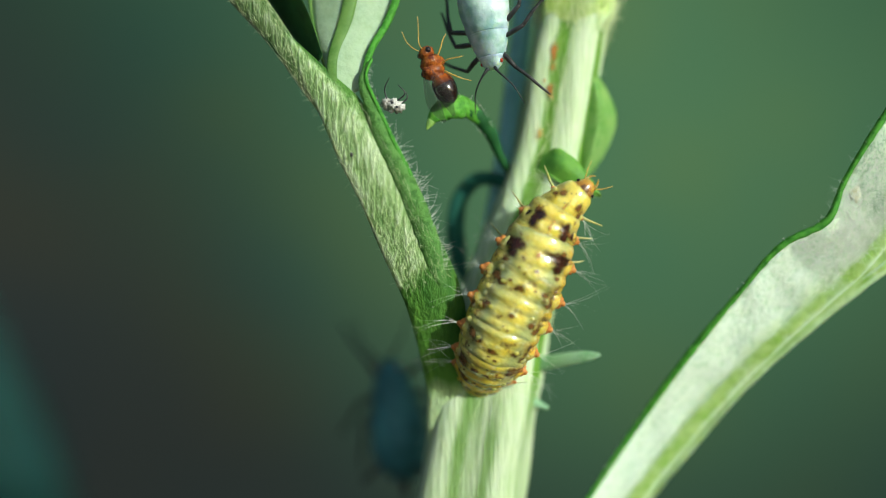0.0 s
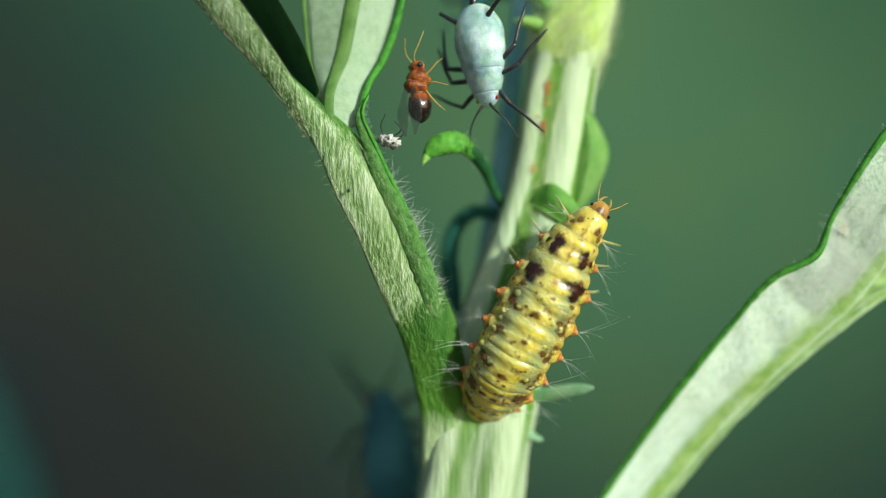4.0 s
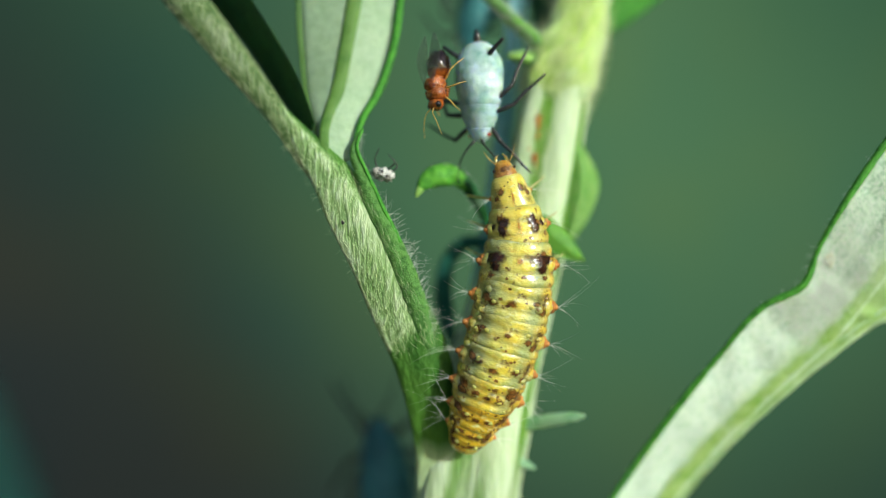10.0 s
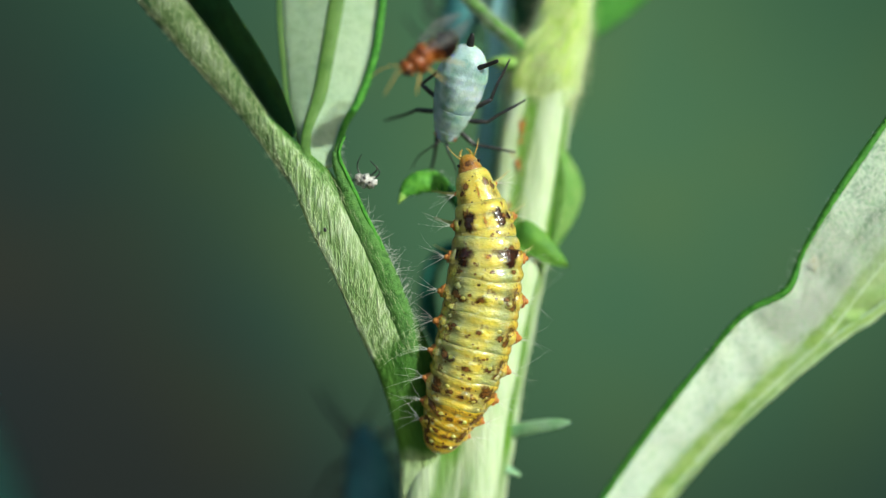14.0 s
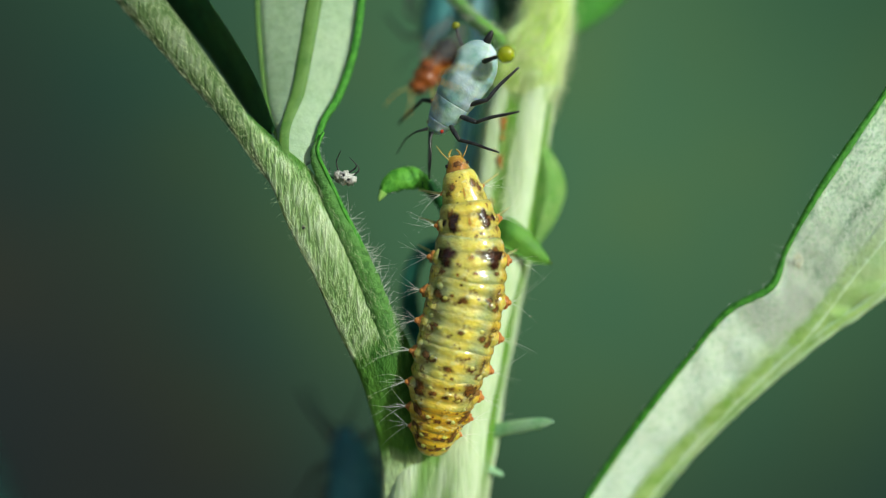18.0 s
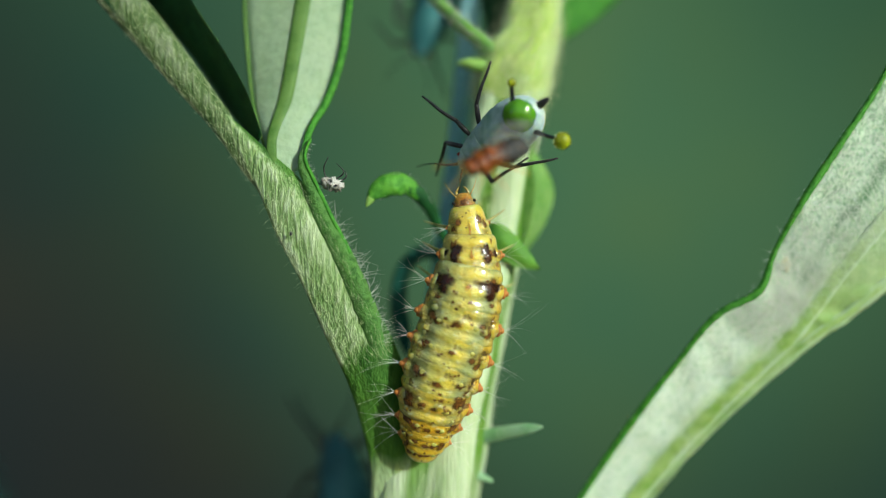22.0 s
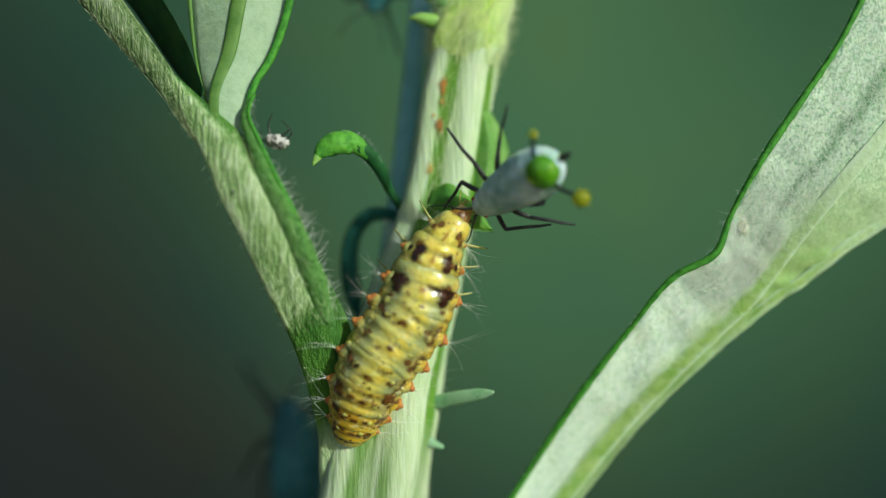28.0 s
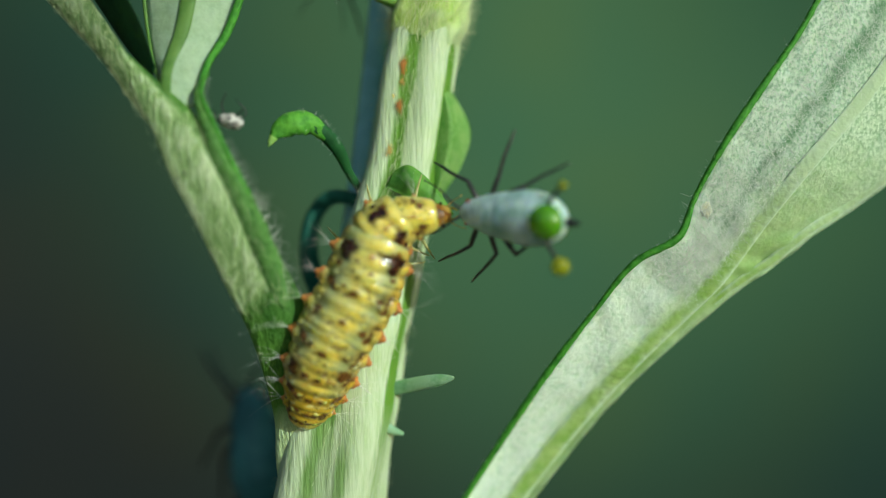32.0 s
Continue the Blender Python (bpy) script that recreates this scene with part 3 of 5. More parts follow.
def fuzz(rows, count, length, radius, side=(-1, 1), spread=0.5, lean=0.3):
    """Hairs that stand off both flanks of a tube."""
    c = glide(rows, 200)
    out = []
    for _ in range(count):
        i = rnd.randrange(2, 198)
        tan = c[i + 1][:3] - c[i - 1][:3]
        tan /= np.linalg.norm(tan)
        across = np.cross((0, -1.0, 0), tan)
        s = rnd.choice(side)
        turn = rnd.uniform(-spread, spread)
        way = across * s * math.cos(turn) + np.array((0, -1.0, 0)) * math.sin(turn)
        root = c[i][:3] + way * c[i][3] * 0.96
        way = way + tan * rnd.uniform(-lean, lean * 1.6)
        out.append(bristle(root, way, length * rnd.uniform(0.4, 1.3), radius, np.cross(way, (0, 1, 0)) * rnd.uniform(-0.5, 0.5)))
    return joined(out)


def flock(rows, count, length, radius, lift=0.02, stray=0.28):
    """Felt: thin fibres that lie along the front of a tube."""
    c = glide(rows, 200)
    out = []
    for _ in range(count):
        i = rnd.randrange(2, 196)
        tan = c[i + 1][:3] - c[i - 1][:3]
        tan /= np.linalg.norm(tan)
        across = np.cross((0, -1.0, 0), tan)
        a = rnd.uniform(-1.4, 1.4)
        out_way = across * math.sin(a) + np.array((0, -1.0, 0)) * math.cos(a)
        root = c[i][:3] + out_way * c[i][3] * 1.0
        way = tan * rnd.choice((-1, 1)) + np.cross(out_way, tan) * rnd.uniform(-stray, stray) + out_way * lift * rnd.uniform(0.2, 4)
        out.append(bristle(root, way, length * rnd.uniform(0.5, 1.4), radius, np.cross(out_way, way) * rnd.uniform(-0.4, 0.4)))
    return joined(out)


# ---- ground and distance ----
def ground():
    n, size = 40, 60000.0
    verts = [(size * (i / n - 0.5), size * (j / n - 0.5), 0) for i in range(n + 1) for j in range(n + 1)]
    faces = [(i * (n + 1) + j, (i + 1) * (n + 1) + j, (i + 1) * (n + 1) + j + 1, i * (n + 1) + j + 1) for i in range(n) for j in range(n)]
    ob = new("ground", mesh("ground", verts, faces, SOIL))
    tagged(ob, "bare dark garden soil under the plants", "ground", kind="structure")


def backdrop():
    n, verts, faces = 24, [], []
    for i in range(n + 1):
        a = math.radians(-105 + 210 * i / n)
        for z in (-1000.0, 3200.0):
            verts.append((3000 * math.sin(a), 3000 * math.cos(a), z))
    faces = [(2 * i, 2 * i + 1, 2 * i + 3, 2 * i + 2) for i in range(n)]
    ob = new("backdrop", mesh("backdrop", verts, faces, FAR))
    ob.location = ORIGIN
    tagged(ob, "far dark green growth quite out of focus", "backdrop", kind="structure")


ground()
backdrop()


# ---- the shoot ----
def rows_at(*rows):
    """Rows of (u, v, depth, half breadth in plan steps) as tube rows."""
    return [(*at(u, v, d), r * GRID) for u, v, d, r in rows]


def ribs(count, phase, depth, square=0.0):
    """Ridges round a stem, whose section may be squarish."""
    def shape(th, run):
        box = (np.abs(np.cos(th)) ** 3.2 + np.abs(np.sin(th)) ** 3.2) ** (-1 / 3.2)
        return (1 - square + square * box) * (1 + depth * np.cos(count * th + phase) + 0.02 * np.sin(run * 2.1 + 3 * th))
    return shape


STEM_ROWS = rows_at((480, 67100, 2.40, 230), (600, 30000, 2.40, 180), (700, 9000, 2.30, 130), (780, 2200, 1.80, 104), (805, 1200, 1.50, 98), (832, 882, 1.40, 96), (858, 720, 1.40, 92),
                    (906, 500, 1.40, 82), (966, 300, 1.35, 66), (1002, 100, 1.30, 63), (1026, -10, 1.30, 58), (1052, -90, 1.30, 44), (1070, -170, 1.30, 37), (1090, -330, 1.35, 36), (1130, -700, 1.50, 36))
BRANCH_ROWS = rows_at((824, 880, 1.3, 36), (807, 775, 0.75, 48), (803, 690, 0.45, 47), (787, 600, 0.08, 46), (764, 520, -0.4, 48), (732, 445, -0.76, 48), (686, 345, -1.1, 46), (640, 260, -1.15, 42), (604, 196, -1.0, 35), (566, 146, -0.86, 24), (532, 98, -0.70, 13), (505, 62, -0.58, 5))
FELT_ROWS = rows_at((758, 505, -0.5, 46), (726, 432, -0.82, 47), (686, 345, -1.1, 46), (640, 260, -1.15, 42), (598, 178, -0.96, 31))
LIMB_ROWS = rows_at((612, 232, -0.95, 16), (558, 160, -0.75, 18), (491, 64, -0.5, 21), (415, -33, -0.3, 29), (328, -141, -0.1, 34), (230, -265, 0.1, 38), (130, -400, 0.3, 36))
WING_ROWS = rows_at((792, 535, -0.42, 3), (776, 488, -0.70, 15), (750, 408, -1.05, 20), (711, 314, -1.27, 18), (676, 238, -1.27, 16), (655, 183, -1.18, 11), (642, 138, -1.05, 7), (656, 108, -0.88, 2.5))


def plant():
    p = thing("mugwort_plant", "upright woolly mugwort shoot with ribbed pale green stem", "plant", ORIGIN - Vector((0, 0, 1.0)))
    def add(name, geo, material, parent=p, label="", z=True):
        v = [(q[0], q[1], q[2] + 1000) for q in geo[0]]
        return part(name, (v, *geo[1:]), material, parent, label)

    stem = add("stem", sweep(STEM_ROWS, 280, 60, ribs(5, math.pi - 1.4, 0.07, 0.9)), STEM, label="pale felted stem with green grooves")
    tagged(add("stem_hairs", joined([fuzz(STEM_ROWS[5:10], 420, 0.28, 0.005), flock(STEM_ROWS[7:10], 2600, 0.30, 0.0048), flock(STEM_ROWS[5:8], 300, 0.3, 0.0036)]), FELT_HAIR, stem, "fine white wool"), kind="stuff")
    for u, v, w, h, m in ((981, 92, 8, 23, RUST), (978, 118, 6, 9, OCHRE), (973, 160, 8, 17, RUST), (963, 143, 4, 7, OCHRE), (955, 236, 8, 13, OCHRE)):
        add("rust_spot", blot(at(u, v, 0.364), 1.25 * w * GRID, 1.1 * h * GRID, u), m, stem)
    NR = rows_at((1006, 86, 1.33, 50), (1010, 56, 1.31, 59), (1014, 28, 1.28, 66), (1021, 4, 1.26, 68), (1030, -22, 1.25, 65), (1046, -58, 1.26, 57), (1058, -104, 1.27, 51), (1070, -158, 1.29, 45), (1082, -260, 1.32, 40))
    def tufted(th, run):
        box = (np.abs(np.cos(th)) ** 3.2 + np.abs(np.sin(th)) ** 3.2) ** (-1 / 3.2)
        return (0.1 + 0.9 * box) * (1 + 0.04 * np.cos(5 * th + 1.7) + 0.05 * np.sin(4 * th + 3.0 * run) * np.sin(2.1 * run + 1.7 * th) + 0.03 * np.sin(11 * th + 5 * run))
    node = add("node", sweep(NR, 60, 60, tufted), NODE, label="bright yellow-green woolly node")
    tagged(add("node_hairs", joined([fuzz(NR, 480, 0.40, 0.006), flock(NR, 2000, 0.42, 0.0068, 0.22)]), NODE_HAIR, node), kind="stuff")

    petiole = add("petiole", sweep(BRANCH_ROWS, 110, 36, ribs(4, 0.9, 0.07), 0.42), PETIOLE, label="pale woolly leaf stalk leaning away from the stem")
    tagged(add("petiole_hairs", joined([fuzz(BRANCH_ROWS[3:], 110, 0.22, 0.004, (1,)), flock(FELT_ROWS, 1100, 0.17, 0.0030, 0.04, 0.25)]), FELT_HAIR, petiole), kind="stuff")
    add("axil", sweep(rows_at((800, 668, 0.75, 14), (815, 705, 0.75, 40), (836, 745, 0.85, 44), (850, 800, 1.1, 26)), 24, 18, ribs(4, 0.3, 0.06), 0.6), FRESH, petiole, "yellow-green axil where the leaf stalk leaves the stem")
    def rough_edge(th, run):
        return 1 + 0.10 * np.sin(run * 2.7 + 2 * np.sin(run * 1.3)) * np.cos(th + 0.7) + 0.05 * np.sin(run * 8.0 + 3 * np.sin(run * 3.3) + 2 * th)
    wing = add("petiole_wing", sweep(WING_ROWS, 140, 18, rough_edge, 0.8), WING, label="green raised edge along the leaf stalk")
    add("wing_rim", sweep([(x + 0.85 * r, y - 0.10, z + 0.03, 0.032 + 0.12 * r) for x, y, z, r in WING_ROWS[3:]], 140, 8, rough_edge), MARGIN, wing, "bright green rim")
    tagged(add("wing_hairs", joined([fuzz(WING_ROWS[1:], 110, 0.14, 0.004, (-1,), 0.6), fuzz(WING_ROWS[1:5], 90, 0.34, 0.0045, (-1,), 0.6, 0.6), fuzz(WING_ROWS[2:4], 22, 0.5, 0.0055, (-1,), 0.5, 0.6)]), HAIR, wing), kind="stuff")
    add("speck", ball(0.05, 0.04, 0.06, at(622, 274, -1.52), 8, 6, 0.4), BLACK, petiole, "tiny black speck")

    limb = add("leaf_limb", sweep(LIMB_ROWS, 70, 18, ribs(3, 0.4, 0.05), 0.45), LIMB, label="grey-green underside of a folded leaf lobe, shade in its colour")
    tagged(add("limb_hairs", joined([fuzz(LIMB_ROWS, 90, 0.14, 0.004, (1,)), flock(LIMB_ROWS, 1500, 0.15, 0.0034, 0.04)]), FELT_HAIR, limb), kind="stuff")
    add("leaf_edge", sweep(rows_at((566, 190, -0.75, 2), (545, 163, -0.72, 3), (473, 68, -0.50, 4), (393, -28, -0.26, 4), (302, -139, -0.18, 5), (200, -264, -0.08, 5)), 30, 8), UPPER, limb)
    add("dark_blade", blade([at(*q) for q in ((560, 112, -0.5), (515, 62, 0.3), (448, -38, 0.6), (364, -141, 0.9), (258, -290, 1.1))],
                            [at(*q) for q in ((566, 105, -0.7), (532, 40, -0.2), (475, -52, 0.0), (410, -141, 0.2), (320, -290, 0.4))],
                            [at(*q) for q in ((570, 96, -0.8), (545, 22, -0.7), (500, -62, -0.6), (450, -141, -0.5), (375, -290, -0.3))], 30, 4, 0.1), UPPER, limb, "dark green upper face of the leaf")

    lobe = add("leaf_lobe", blade([at(*q) for q in ((590, 165, -0.75), (566, 90, -0.35), (553, 30, 0.05), (546, -40, 0.15), (540, -141, 0.35), (555, -320, 0.55))],
                                  [at(*q) for q in ((599, 180, -0.90), (590, 105, -0.65), (611, 34, -0.35), (626, -50, -0.25), (642, -141, -0.15), (668, -320, 0.05))],
                                  [at(*q) for q in ((634, 160, -0.85), (653, 90, -0.55), (681, 40, -0.25), (706, -30, -0.15), (724, -141, -0.05), (732, -320, 0.15))], 50, 6, 0.1, -0.12), LOBE, label="pale underside of a young leaf lobe")
    add("midrib", sweep(rows_at((616, 240, -1.22, 2), (602, 205, -1.16, 7), (588, 110, -0.78, 9), (612, 34, -0.45, 12), (628, -50, -0.35, 13), (644, -141, -0.25, 14), (670, -320, -0.05, 13)), 50, 12, None, 0.35), RIB, lobe, "yellow-green midrib")
    add("margin", sweep(rows_at((641, 148, -0.98, 6), (657, 88, -0.68, 6), (685, 40, -0.37, 7), (710, -30, -0.27, 7), (728, -141, -0.17, 7), (737, -320, 0.03, 7)), 50, 10, None, 0.8), MARGIN, lobe, "bright green leaf margin")
    add("margin", sweep(rows_at((588, 150, -0.75, 2), (565, 90, -0.35, 3), (552, 30, 0.05, 3), (545, -40, 0.15, 4), (539, -141, 0.35, 4), (553, -320, 0.55, 4)), 50, 8), RIB, lobe)

    # the large leaf that rises beside the stem
    L = [(870, 1320, 2.25), (945, 1060, 1.85), (1050, 872, 1.35), (1130, 752, 1.15), (1215, 635, 0.58), (1305, 525, 0.06), (1390, 432, -0.40), (1468, 388, -0.63), (1492, 330, -0.65), (1545, 240, -1.00), (1622, 130, -1.10), (1700, 20, -1.10), (1760, -90, -1.10), (1830, -230, -1.10)]
    M = [(890, 1335, 2.05), (1000, 1085, 1.65), (1122, 885, 1.25), (1200, 785, 1.05), (1285, 688, 0.73), (1375, 600, 0.28), (1460, 525, -0.04), (1530, 462, -0.32), (1565, 420, -0.44), (1610, 365, -0.72), (1700, 265, -1.22), (1790, 165, -1.30), (1880, 50, -1.30), (1970, -100, -1.30)]
    R = [(905, 1345, 2.25), (1020, 1095, 1.85), (1148, 895, 1.45), (1224, 802, 1.25), (1308, 706, 0.98), (1398, 620, 0.64), (1490, 545, 0.32), (1567, 486, 0.15), (1640, 440, 0.02), (1705, 392, -0.12), (1778, 347, -0.15), (1870, 285, -0.40), (1990, 200, -0.40), (2090, 60, -0.40)]
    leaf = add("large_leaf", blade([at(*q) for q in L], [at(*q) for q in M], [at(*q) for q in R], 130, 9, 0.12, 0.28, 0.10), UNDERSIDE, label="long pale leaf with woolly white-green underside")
    add("midrib", sweep(rows_at(*[(u, v, d + 0.26, 17 - 0.6 * max(0, i - 4)) for i, (u, v, d) in enumerate(M)]), 110, 16, None, 0.16), LEAF_RIB, leaf, "yellow-green midrib")
    add("side_vein", sweep(rows_at(*[(u - 10, v - 8, d - 0.03 + max(0.0, 0.16 - 0.08 * i), min(9, 1 + 3 * i)) for i, (u, v, d) in enumerate(R[5:])]), 60, 10, None, 0.3), LEAF_RIB, leaf)
    edge = rows_at(*[(u - 1, v - 1, d - 0.02, 5.8 + 1.0 * math.sin(i * 2.1)) for i, (u, v, d) in enumerate(L)])
    m = add("margin", sweep(edge, 220, 10, lambda th, run: 1 + 0.07 * np.sin(run * 6 + 2 * np.sin(run * 4.3)) + 0.04 * np.sin(run * 19 + th)), MARGIN, leaf, "bright green rolled leaf margin")
    tagged(add("margin_hairs", fuzz(edge, 150, 0.10, 0.004, (-1, 1), 0.9), HAIR, m), kind="stuff")
    wool = []
    l, mm = glide([at(*q) for q in L], 200), glide([at(*q) for q in M], 200)
    for _ in range(6000):
        i, f = rnd.randrange(96, 200), rnd.uniform(0.06, 0.93)
        c = l[i] * (1 - f) + mm[i] * f + np.array([0, 0.28 * (1 - (1 - f) ** 2) - 0.09, 0])
        a = rnd.uniform(0, 6.28)
        wool.append(bristle(c, (math.cos(a), rnd.uniform(-0.15, 0.1), math.sin(a)), rnd.uniform(0.15, 0.42), 0.0042, (rnd.uniform(-0.6, 0.6), 0, rnd.uniform(-0.6, 0.6))))
    tagged(add("leaf_wool", joined(wool), HAIR, leaf), kind="stuff")
    add("leaf_stain", ball(0.13, 0.012, 0.19, at(1513, 342, -0.555), 14, 8, 0.9, 3), STAIN, leaf, "faint ochre stain")
    add("leaf_stalk", sweep(rows_at((835, 1420, 0.6, 30), (860, 1370, 0.5, 30), (905, 1300, 0.45, 34), (960, 1190, 0.3, 30), (1010, 1085, 0.2, 18)), 30, 12), PETIOLE, leaf)

    # leaflets on the stem
    curl = add("leaflet", sweep(rows_at((757, 227, -0.46, 2), (764, 213, -0.46, 9), (778, 199, -0.42, 18), (800, 190, -0.36, 23), (824, 192, -0.20, 19), (850, 212, 0.0, 11)), 60, 20,
                                        lambda th, run: 1 + 0.10 * np.cos(2 * th + 0.6) + 0.06 * np.sin(run * 9 + 2 * th) + 0.05 * np.sin(run * 17 + 5 * th), 0.55), CURL, label="small bright green hooked leaflet")
    add("leaflet_tip", sweep(rows_at((755, 230, -0.48, 1), (758, 224, -0.48, 4.5), (764, 214, -0.47, 8)), 10, 10, None, 0.7), FRESH, curl, "pale yellow-green tip")
    add("leaflet_stalk", sweep(rows_at((828, 195, -0.20, 12), (848, 209, 0.0, 13), (868, 236, 0.3, 12), (884, 275, 0.7, 8), (915, 325, 1.2, 9)), 30, 10, None, 0.7), STALK, curl, "dark green stalk")
    tagged(add("leaflet_hairs", fuzz(rows_at((772, 208, -0.42, 8), (797, 190, -0.40, 16), (822, 188, -0.25, 17), (868, 236, 0.15, 10)), 150, 0.10, 0.004), HAIR, curl), kind="stuff")
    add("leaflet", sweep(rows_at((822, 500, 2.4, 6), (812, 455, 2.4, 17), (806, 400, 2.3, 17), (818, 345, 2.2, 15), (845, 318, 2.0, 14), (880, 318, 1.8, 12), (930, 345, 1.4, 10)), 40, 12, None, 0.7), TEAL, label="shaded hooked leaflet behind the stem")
    add("narrow_leaf", sweep(rows_at((850, 520, 2.8, 14), (874, 400, 2.6, 20), (896, 270, 2.5, 21), (915, 120, 2.5, 20), (932, -20, 2.5, 20), (950, -180, 2.5, 20), (980, -420, 2.5, 16)), 40, 12, None, 0.5), BLUISH, label="narrow bluish leaf behind the stem")
    add("stipule", blade([at(*q) for q in ((1018, 330, 1.10), (1024, 270, 0.90), (1030, 200, 0.80), (1034, 150, 0.80), (1036, 112, 0.80))],
                         [at(*q) for q in ((1026, 326, 1.00), (1048, 265, 0.70), (1060, 205, 0.60), (1052, 152, 0.65), (1037, 111, 0.80))],
                         [at(*q) for q in ((1036, 322, 1.20), (1076, 262, 1.20), (1092, 208, 1.20), (1070, 152, 1.10), (1039, 110, 0.80))], 30, 5, 0.08, -0.1), STIPULE, label="small pointed stipule pressed to the stem")
    add("narrow_leaflet", sweep(rows_at((920, 652, 1.2, 12), (970, 642, 0.8, 13), (1015, 634, 0.4, 12), (1045, 630, 0.2, 9), (1062, 628, 0.1, 3)), 24, 10, None, 0.4), PALE, label="narrow pale leaflet")
    add("bract", sweep(rows_at((920, 700, 0.9, 10), (945, 712, 0.8, 9), (970, 722, 0.8, 4)), 12, 10, None, 0.5), PALE)
    add("stem_leaf", blade([at(*q) for q in ((962, 272, 0.45), (985, 262, 0.22), (1018, 282, 0.12), (1046, 316, 0.16), (1064, 346, 0.30))],
                           [at(*q) for q in ((956, 284, 0.40), (982, 286, 0.15), (1010, 306, 0.05), (1040, 330, 0.12), (1064, 347, 0.30))],
                           [at(*q) for q in ((948, 300, 0.45), (972, 312, 0.25), (1000, 330, 0.18), (1032, 344, 0.20), (1063, 349, 0.30))], 24, 4, 0.05, -0.06, 0.05), BASE, label="small green leaf springing from the stem")
    stalk = rows_at((1005, -25, 0.9, 15), (972, -62, 0.7, 15), (935, -95, 0.5, 13), (895, -135, 0.4, 12), (840, -200, 0.4, 12), (780, -300, 0.5, 12))
    up = add("leaf_stalk", sweep(stalk, 40, 14, ribs(3, 0.5, 0.08)), BASE, label="thin green leaf stalk from the node")
    tagged(add("stalk_hairs", joined([fuzz(stalk, 160, 0.2, 0.005), flock(stalk, 400, 0.2, 0.004, 0.1)]), HAIR, up), kind="stuff")
    add("bud", sweep(rows_at((990, -15, 0.9, 14), (958, -24, 0.7, 13), (935, -28, 0.7, 9), (922, -28, 0.7, 3)), 14, 10), FRESH, label="blunt side bud")
    add("back_leaf", blade([at(*q) for q in ((1040, -60, 3.0), (1080, -140, 3.2), (1120, -240, 3.4), (1180, -360, 3.6))],
                           [at(*q) for q in ((1050, -50, 3.0), (1120, -110, 3.1), (1180, -190, 3.3), (1230, -330, 3.5))],
                           [at(*q) for q in ((1060, -40, 3.0), (1150, -90, 3.1), (1230, -160, 3.3), (1290, -300, 3.5))], 20, 4), MARGIN, label="dark green leaf behind the node")
    add("back_leaf", blade([at(*q) for q in ((975, -40, 2.4), (968, -110, 2.4), (955, -200, 2.4), (950, -330, 2.4))],
                           [at(*q) for q in ((990, -40, 2.3), (990, -110, 2.3), (985, -200, 2.3), (985, -330, 2.3))],
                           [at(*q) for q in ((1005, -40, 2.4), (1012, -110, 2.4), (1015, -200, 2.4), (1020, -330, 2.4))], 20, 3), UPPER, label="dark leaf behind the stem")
    return p


plant()


def teal_leaf():
    p = thing("far_leaf", "blurred teal leaf of a neighbouring plant", "leaf", ORIGIN - Vector((0.008, -0.022, 1.0)))
    sh = Vector((8, -22, 1000))

    def q(*rows):
        return [at(u, v, d) + sh for u, v, d in rows]
    part("blade", blade(q((-700, 2600, 60), (-520, 1500, 60), (-330, 900, 60), (-180, 420, 60)), q((-600, 2600, 58), (-230, 1500, 58), (-50, 900, 58), (-130, 410, 58)), q((-500, 2600, 60), (20, 1500, 60), (140, 960, 60), (-90, 420, 60)), 30, 5, 0.2), FAR_TEAL, p)
    part("stalk", sweep([(*(at(-600, 2600, 58) + sh), 0.6), (*(at(-700, 9000, 58) + sh), 0.9), (*(at(-1100, 36700, 58) + sh), 1.6)], 20, 10), WING, p)


teal_leaf()


# ---- shed skin on the leaf stalk ----
def shed_skin():
    c = at(696, 187, -0.95)
    p = thing("shed_skin", "shrivelled white shed aphid skin stuck to the leaf stalk", "shed skin", ORIGIN + c * MM)
    part("husk", joined([ball(0.22, 0.16, 0.15, (0, 0, 0), 18, 12, 1.1, 1), ball(0.15, 0.1, 0.1, (0.15, -0.06, -0.08), 12, 8, 1.0, 5), ball(0.09, 0.1, 0.12, (-0.2, 0, 0.05), 12, 8, 1.0, 8)]), WHITE_SKIN, p)
    for a, b, d in (((0.1, 0, 0.12), (0.3, -0.05, 0.3), (0.12, -0.08, 0.52)), ((-0.15, 0, 0.12), (-0.22, 0, 0.42), (-0.1, -0.05, 0.7)), ((0.2, 0, 0.05), (0.36, 0, 0.2), (0.33, 0, 0.34)), ((-0.2, 0.05, -0.05), (-0.42, 0.1, 0.1), (-0.4, 0.1, 0.28))):
        part("leg", tube([a, b, d], [0.022, 0.02, 0.01], 10, 6), BLACK, p)
    for a in ((-0.02, -0.15, 0.05), (0.1, -0.17, -0.06)):
        part("dark_fleck", ball(0.035, 0.02, 0.03, a, 8, 6, 0.5), BLACK, p)


shed_skin()


# ---- aphids ----
def aphid_radius(z):
    """Half breadth of the pear-shaped body; z runs from the head (-1.37) to the tail (1.37)."""
    f = (z + 1.37) / 2.74
    return float(np.interp(f, [0, 0.04, 0.12, 0.25, 0.4, 0.55, 0.7, 0.82, 0.92, 0.97, 1], [0.12, 0.25, 0.36, 0.49, 0.58, 0.66, 0.68, 0.61, 0.44, 0.28, 0.06]))


LEG_ROOTS = ((0.26, 0.0, -0.9), (0.38, 0.02, -0.62), (0.46, 0.02, -0.3))
